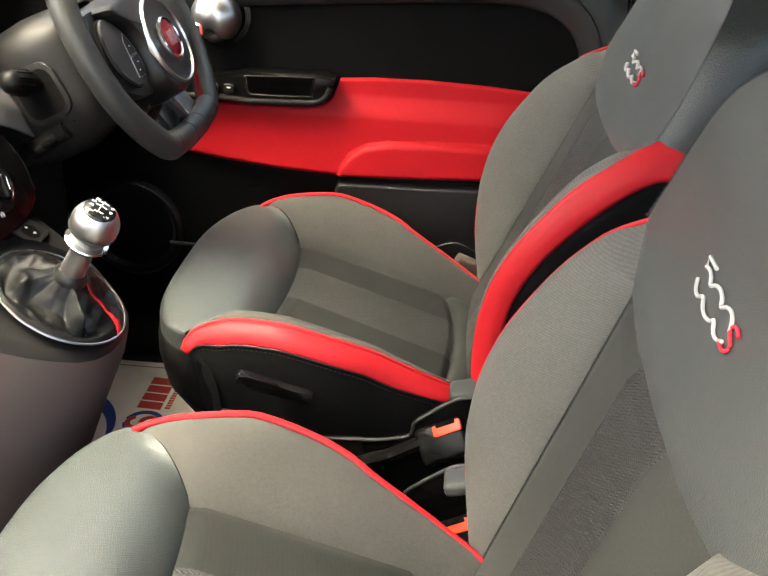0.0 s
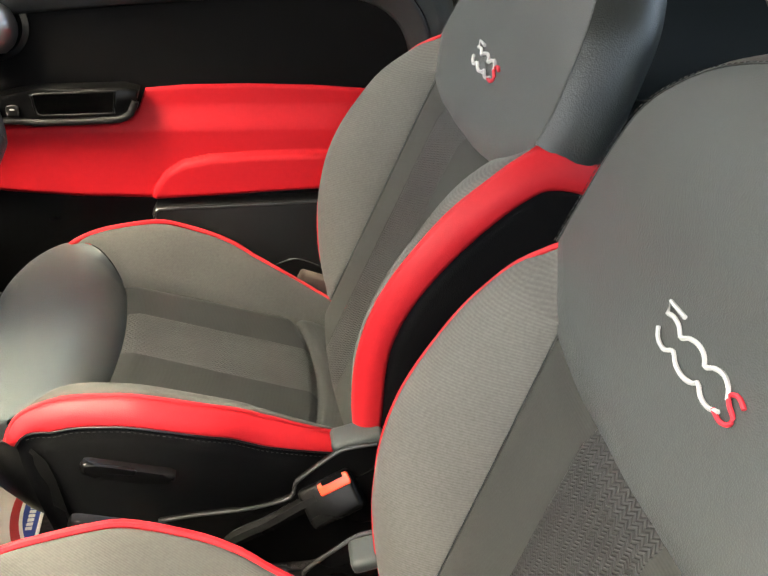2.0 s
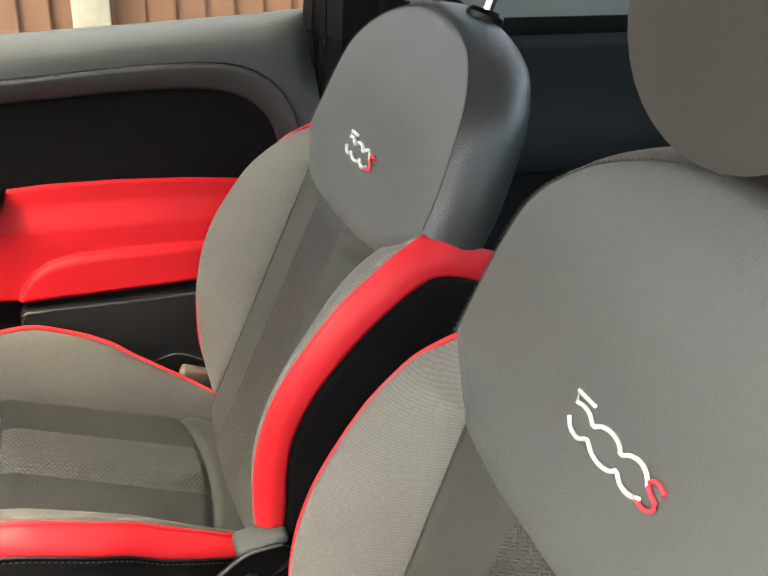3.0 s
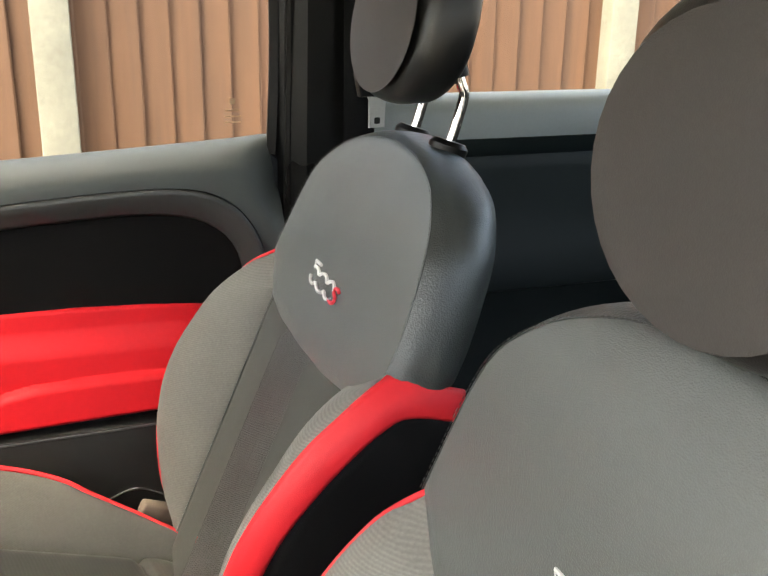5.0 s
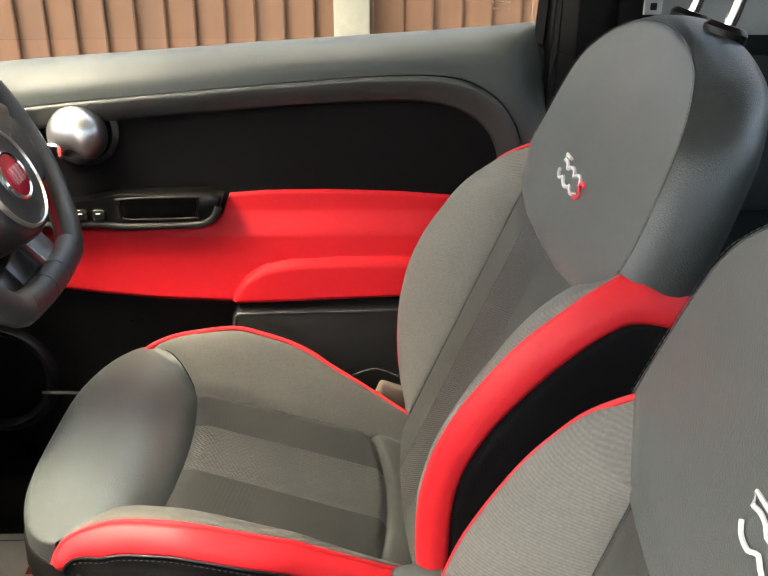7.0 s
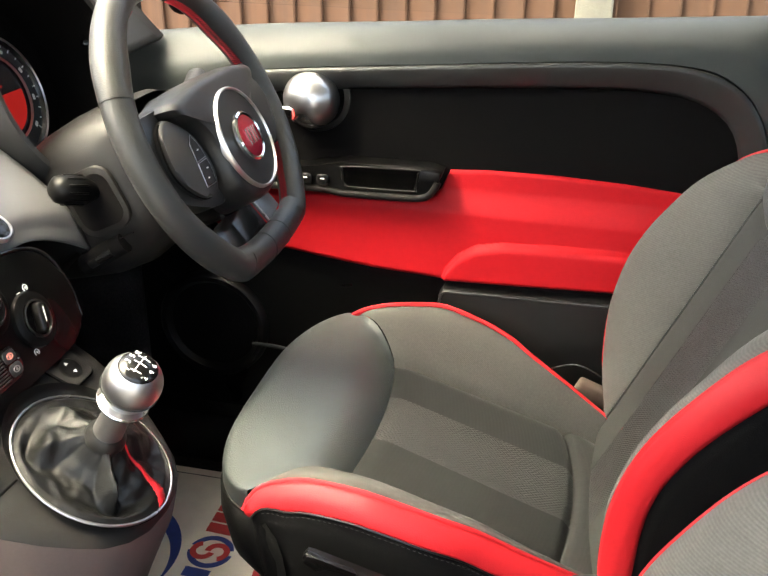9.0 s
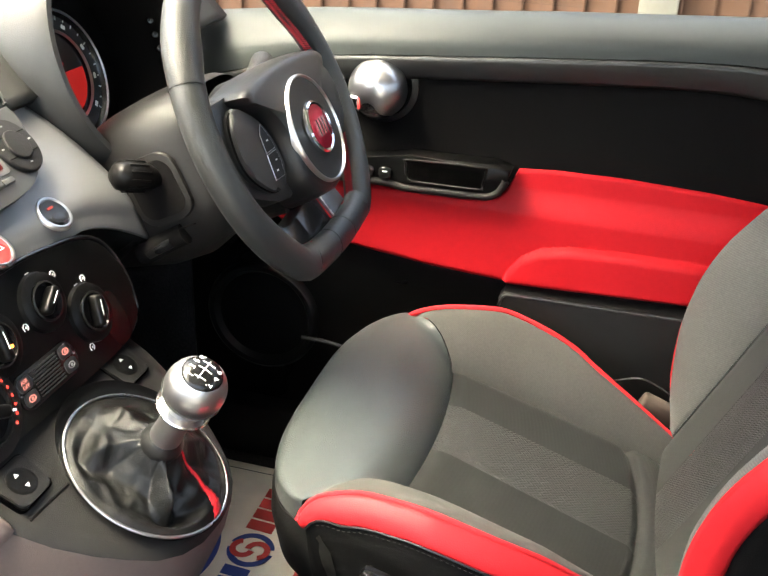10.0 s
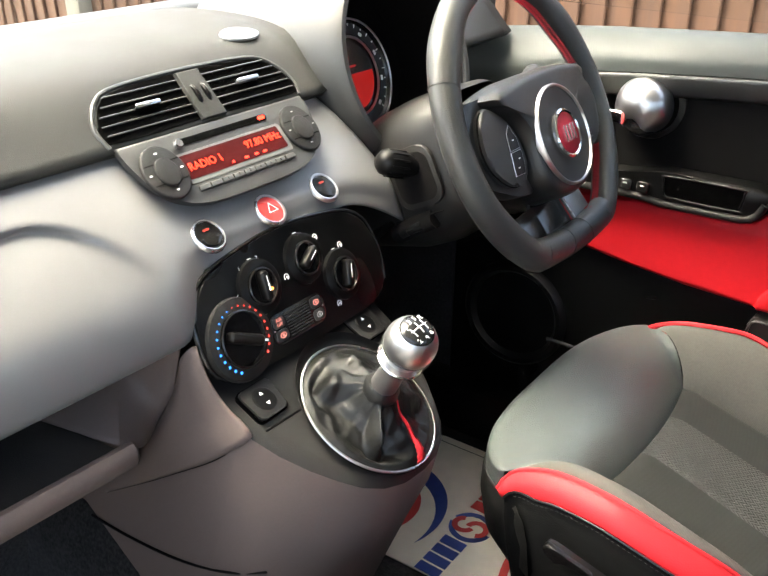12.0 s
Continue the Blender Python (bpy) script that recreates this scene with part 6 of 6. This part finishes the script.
for s in (-1, 1):
    sp = part("spoke", plate(spline2([(s * 0.04, 0.047), (s * 0.10, 0.044), (s * 0.140, 0.043), (s * 0.154, 0.038), (s * 0.154, 0.01), (s * 0.152, -0.022), (s * 0.14, -0.040), (s * 0.11, -0.056), (s * 0.075, -0.068), (s * 0.04, -0.06), (s * 0.04, 0.047)], 50)[:-1], 0.020, WM @ Matrix.Translation((0, 0, -0.026)), 0.006), SPOKE, wheel, "charcoal wheel spoke")
    pod_ = spline2([(s * 0.108, 0.033), (s * 0.084, 0.017), (s * 0.070, 0.0), (s * 0.0635, -0.025), (s * 0.070, -0.050), (s * 0.100, -0.053), (s * 0.128, -0.030), (s * 0.134, -0.006), (s * 0.125, 0.022), (s * 0.108, 0.033)], 40)[:-1]
    keypad = part("key_pod", plate(pod_, 0.010, WM @ Matrix.Translation((0, 0, -0.006)), 0.004), SPOKE, sp, "raised charcoal key pod")
    part("pod_groove", tube([WM @ Vector((x, y, -0.001)) for x, y in pod_], 0.0011, 6), VELOUR, keypad)
    for pts in ([(0.080, 0.008), (0.0885, 0.0), (0.0915, -0.018), (0.0715, -0.018), (0.073, -0.006)], [(0.0715, -0.020), (0.0915, -0.020), (0.096, -0.044), (0.076, -0.045), (0.0712, -0.032)]):
        part("wheel_key", plate([(s * x, y) for x, y in pts], 0.0022, WM @ Matrix.Translation((0, 0, 0.0036)), 0.0008, 1), POCKET, keypad, "black wheel key")
        part("key_edge", tube([WM @ Vector((s * x, y, 0.0050)) for x, y in pts + pts[:1]], 0.0005, 5), SATIN, keypad)
    for x, y in ((0.081, -0.008), (0.080, -0.028), (0.086, -0.037)):
        part("key_mark", box((0.0035, 0.0014, 0.0004), WM @ pose(s * x, y, 0.0060), 0), WHITE, keypad)
    trim = part("silver_trim", slab([(s * 0.034, -0.088, -0.026), (s * 0.078, -0.092, -0.026), (s * 0.080, -0.146, -0.012), (s * 0.036, -0.144, -0.012)], 0.005), SPOKE_TRIM if s > 0 else PLASTIC_GLOSS, wheel, "satin grey spoke trim" if s > 0 else "glossy black spoke trim")
    if s > 0:
        part("trim_edge", tube([WM @ Vector((s * 0.032, -0.086, -0.0265)), WM @ Vector((s * 0.034, -0.144, -0.012))], 0.0011, 6), SATIN, trim)
part("lower_spoke", slab([(-0.031, -0.080, -0.032), (0.031, -0.080, -0.032), (0.033, -0.146, -0.016), (-0.033, -0.146, -0.016)], 0.005), PLASTIC_GLOSS, wheel, "glossy black lower spoke panel")
part("wheel_boss", lathe([(0.0, -0.075), (0.066, -0.075), (0.074, -0.06), (0.074, -0.04), (0.066, -0.025), (0.05, -0.012)], WM @ Matrix.Translation((0, -0.022, 0)), 48), PLASTIC, wheel)

# column shroud
col = thing("steering_column", "grey plastic steering column shroud with wiper stalk", "steering column")
rows = []
for d, hw, up, dn in ((-0.07, 0.072, 0.06, 0.075), (-0.085, 0.085, 0.066, 0.088), (-0.13, 0.092, 0.07, 0.105), (-0.17, 0.090, 0.066, 0.105), (-0.24, 0.085, 0.05, 0.09)):
    row = []
    for k in range(48):
        a = 2 * math.pi * k / 48
        c, s = math.cos(a), math.sin(a)
        row.append(WM @ Vector((hw * abs(c) ** 0.55 * (1 if c > 0 else -1), (up if s > 0 else dn) * abs(s) ** 0.6 * (1 if s > 0 else -1), d)))
    rows.append(row)
bmc = grid(rows, closed=True)
part("shroud", bmc, SHROUD, col, "grey-brown grained shroud")
ST = WM.to_3x3()
SB = frame_at(WM @ Vector((-0.0905, -0.014, -0.122)), ST @ Vector((0, 0, 1)), ST @ Vector((0, 1, 0)))
bez = part("stalk_bezel", plate(rounded(0.064, 0.070, 0.018, 6), 0.004, SB, 0.002), SHROUD, col, "raised stalk surround")
part("stalk_recess", plate(rounded(0.052, 0.056, 0.014, 6), 0.0006, SB @ Matrix.Translation((0, 0, 0.0038)), 0), VELOUR, bez)
part("shroud_joint", tube([WM @ Vector((-0.0925, -0.058, z)) for z in (-0.10, -0.13, -0.17)], 0.0010, 6, 8), VELOUR, col)
TILT = [(-0.324, 0.206, 0.531), (-0.301, 0.203, 0.547), (-0.276, 0.206, 0.562)]
part("tilt_recess", tube(TILT, 0.0115, 10, 14), VELOUR, col)
part("tilt_lever", tube([p + Vector((0.004, -0.006, 0.001)) for p in smooth_rows(TILT, 8)[1:-2]], 0.0065, 10, 12), PLASTIC_GLOSS, col, "black tilt lever in its pocket")
sk0, sk1 = Vector((-0.292, 0.222, 0.612)), Vector((-0.325, 0.160, 0.632))
sd = (sk1 - sk0).normalized()
SM = Matrix.Translation(sk0) @ sd.to_track_quat("Z", "Y").to_matrix().to_4x4()
stalk = part("wiper_stalk", lathe([(0.007, -0.02), (0.0085, 0.022), (0.0135, 0.033), (0.0152, 0.045), (0.0152, 0.058), (0.0135, 0.066), (0.008, 0.071), (0, 0.072)], SM, 30), PLASTIC, col, "black wiper stalk")
for k in range(12):
    a = 2 * math.pi * k / 12
    part("stalk_rib", box((0.002, 0.002, 0.022), SM @ pose(0.0152 * math.cos(a), 0.0152 * math.sin(a), 0.049), 0.0006, 1), PLASTIC, stalk)
part("light_stalk", tube([(-0.30, 0.36, 0.63), (-0.298, 0.41, 0.655), (-0.306, 0.47, 0.663), (-0.316, 0.510, 0.666)], 0.008, 12, 16, (1.0, 1.9)), SHROUD, col, "grey light stalk")

# ---- paper mat ----
paper = thing("paper_mat", "cream printed paper floor mat with marks of wear", "floor mat")
MMX = frame_at((-0.29, 0.40, 0.004), (0, 1, 0), (-1, 0, 0))
part("paper_sheet", plate(rounded(0.308, 0.29, 0.012, 3, -0.006, 0.022), 0.002, MMX, 0.0008, 1), PAPER, paper)


def printed(name, pts, mat, layer=0):
    part(name, plate(pts, 0.0004, MMX @ Matrix.Translation((0, 0, 0.002 + 0.0004 * layer)), 0), mat, paper)


def crescent(cx, cy, r0, r1, a0, a1, name, mat, layer=0, taper=0.0):
    """A band of a ring, which may thin out towards its first end."""
    out, inn = [], []
    for k in range(25):
        a = radians(a0 + (a1 - a0) * k / 24)
        r = r1 - (r1 - r0) * (1 - taper * (1 - k / 24) ** 1.5)
        out.append((cx + r1 * math.cos(a), cy + r1 * math.sin(a)))
        inn.append((cx + r * math.cos(a), cy + r * math.sin(a)))
    printed(name, out + inn[::-1], mat, layer)


for k in range(4):
    x = -0.160 + 0.0225 * k
    printed("print_bar", [(x, -0.020), (x + 0.0185, -0.020), (x + 0.0205, 0.019), (x + 0.002, 0.019)], PRINT_BLUE)
    x = 0.003 + 0.0245 * k
    printed("print_bar", [(x, -0.020), (x + 0.0205, -0.020), (x + 0.0225, 0.021), (x + 0.002, 0.021)], PRINT_RED)
for k in range(13):
    printed("small_print_bar", rounded(0.0052, 0.009, 0.001, 2, 0.010 + 0.0073 * k, -0.031), PRINT_RED)
crescent(-0.036, -0.004, 0.025, 0.034, 95, 265, "print_swirl", PRINT_BLUE)
crescent(-0.036, -0.004, 0.025, 0.034, -75, 75, "print_swirl", PRINT_BLUE)
crescent(-0.036, 0.008, 0.010, 0.019, 20, 260, "print_swirl", PRINT_RED, 1)
crescent(-0.036, -0.014, 0.010, 0.019, -160, 90, "print_swirl", PRINT_RED, 2)
crescent(-0.07, 0.16, 0.090, 0.122, -112, -4, "print_arc", PRINT_BLUE, 0, 1.0)
printed("print_arc", [(-0.07 + 0.080 * math.cos(a), 0.16 + 0.080 * math.sin(a)) for a in np.linspace(radians(-150), radians(-3), 24)], PRINT_RED)
crescent(-0.04, -0.27, 0.180, 0.192, 53, 127, "print_arc", PRINT_RED)
printed("print_field", [(-0.04 + 0.175 * math.cos(a), -0.27 + 0.175 * math.sin(a)) for a in np.linspace(radians(60), radians(120), 24)], PRINT_BLUE)
for k in range(11):
    printed("small_print_bar", rounded(0.0065, 0.009, 0.001, 2, -0.082 + 0.0085 * k, -0.108), WHITE, 1)
part("fold_line", tube([MMX @ Vector((0.131, y, 0.0022)) for y in (-0.118, 0.164)], 0.0007, 4), THREAD_GREY, paper)

# ---- outside ----
WOOD = material("brown_fence_wood", (0.069, 0.0305, 0.0132), 0.75, 0, 0.25, 30)
nt = WOOD.node_tree
wv = nt.nodes.new("ShaderNodeMapping")
wv.inputs["Scale"].default_value = (14, 14, 0.7)
tcw = next(n for n in nt.nodes if n.type == "TEX_COORD")
oi = nt.nodes.new("ShaderNodeObjectInfo")
ofs = nt.nodes.new("ShaderNodeVectorMath")
nt.links.new(tcw.outputs["Object"], ofs.inputs[0])
nt.links.new(oi.outputs["Random"], ofs.inputs[1])
nt.links.new(ofs.outputs["Vector"], wv.inputs["Vector"])
for n in nt.nodes:
    if n.type == "TEX_NOISE":
        nt.links.new(wv.outputs["Vector"], n.inputs["Vector"])
        n.inputs["Scale"].default_value = 4.0 if n.inputs["Scale"].default_value > 10 else 1.2
fence = thing("fence", "brown featheredge timber fence with concrete posts", "fence", (0, 2.2, -0.26), kind="structure")
bm = bmesh.new()
vs = [bm.verts.new(p) for p in ((0, 0.012, 0), (0.105, 0.0, 0), (0.105, -0.014, 0), (0.1, -0.016, 0), (0, 0.004, 0))]
vt = [bm.verts.new(v.co + Vector((0, 0, 1.9))) for v in vs]
for i in range(5):
    bm.faces.new((vs[i], vs[(i + 1) % 5], vt[(i + 1) % 5], vt[i]))
bm.faces.new(vs[::-1])
bm.faces.new(vt)
board_mesh = bpy.data.meshes.new("board")
bmesh.ops.recalc_face_normals(bm, faces=bm.faces)
bm.to_mesh(board_mesh)
bm.free()
board_mesh.materials.append(WOOD)
for k in range(114):
    b = new("board", board_mesh)
    b.parent = fence
    b.location = (-6.2 + 0.088 * k, 0.0, random.uniform(-0.004, 0.004))
    b.rotation_euler = (0, 0, random.uniform(-0.02, 0.02))
for x in (-5.353, -3.503, -1.663, 0.175, 2.017, 3.847):
    part("post", box((0.105, 0.09, 2.0), pose(x, -0.03, 1.0), 0.008, 2), CONCRETE, fence, "pale concrete fence post")
mirror = thing("wing_mirror", "black door mirror with a bright rim", "wing mirror")
part("mirror_shell", lathe([(0, -0.05), (0.05, -0.04), (0.085, 0.0), (0.088, 0.02)], pose(-0.42, 0.80, 0.80, 0, 70, 20) @ Matrix.Diagonal((0.75, 1.1, 1, 1)), 36), PLASTIC_GLOSS, mirror)
part("mirror_glass", lathe([(0, 0.018), (0.082, 0.018)], pose(-0.42, 0.80, 0.80, 0, 70, 20) @ Matrix.Diagonal((0.75, 1.1, 1, 1)), 36), CHROME, mirror)
part("mirror_arm", tube([(-0.42, 0.70, 0.73), (-0.43, 0.76, 0.76), (-0.43, 0.8, 0.79)], 0.018, 10, 8), PLASTIC, mirror)
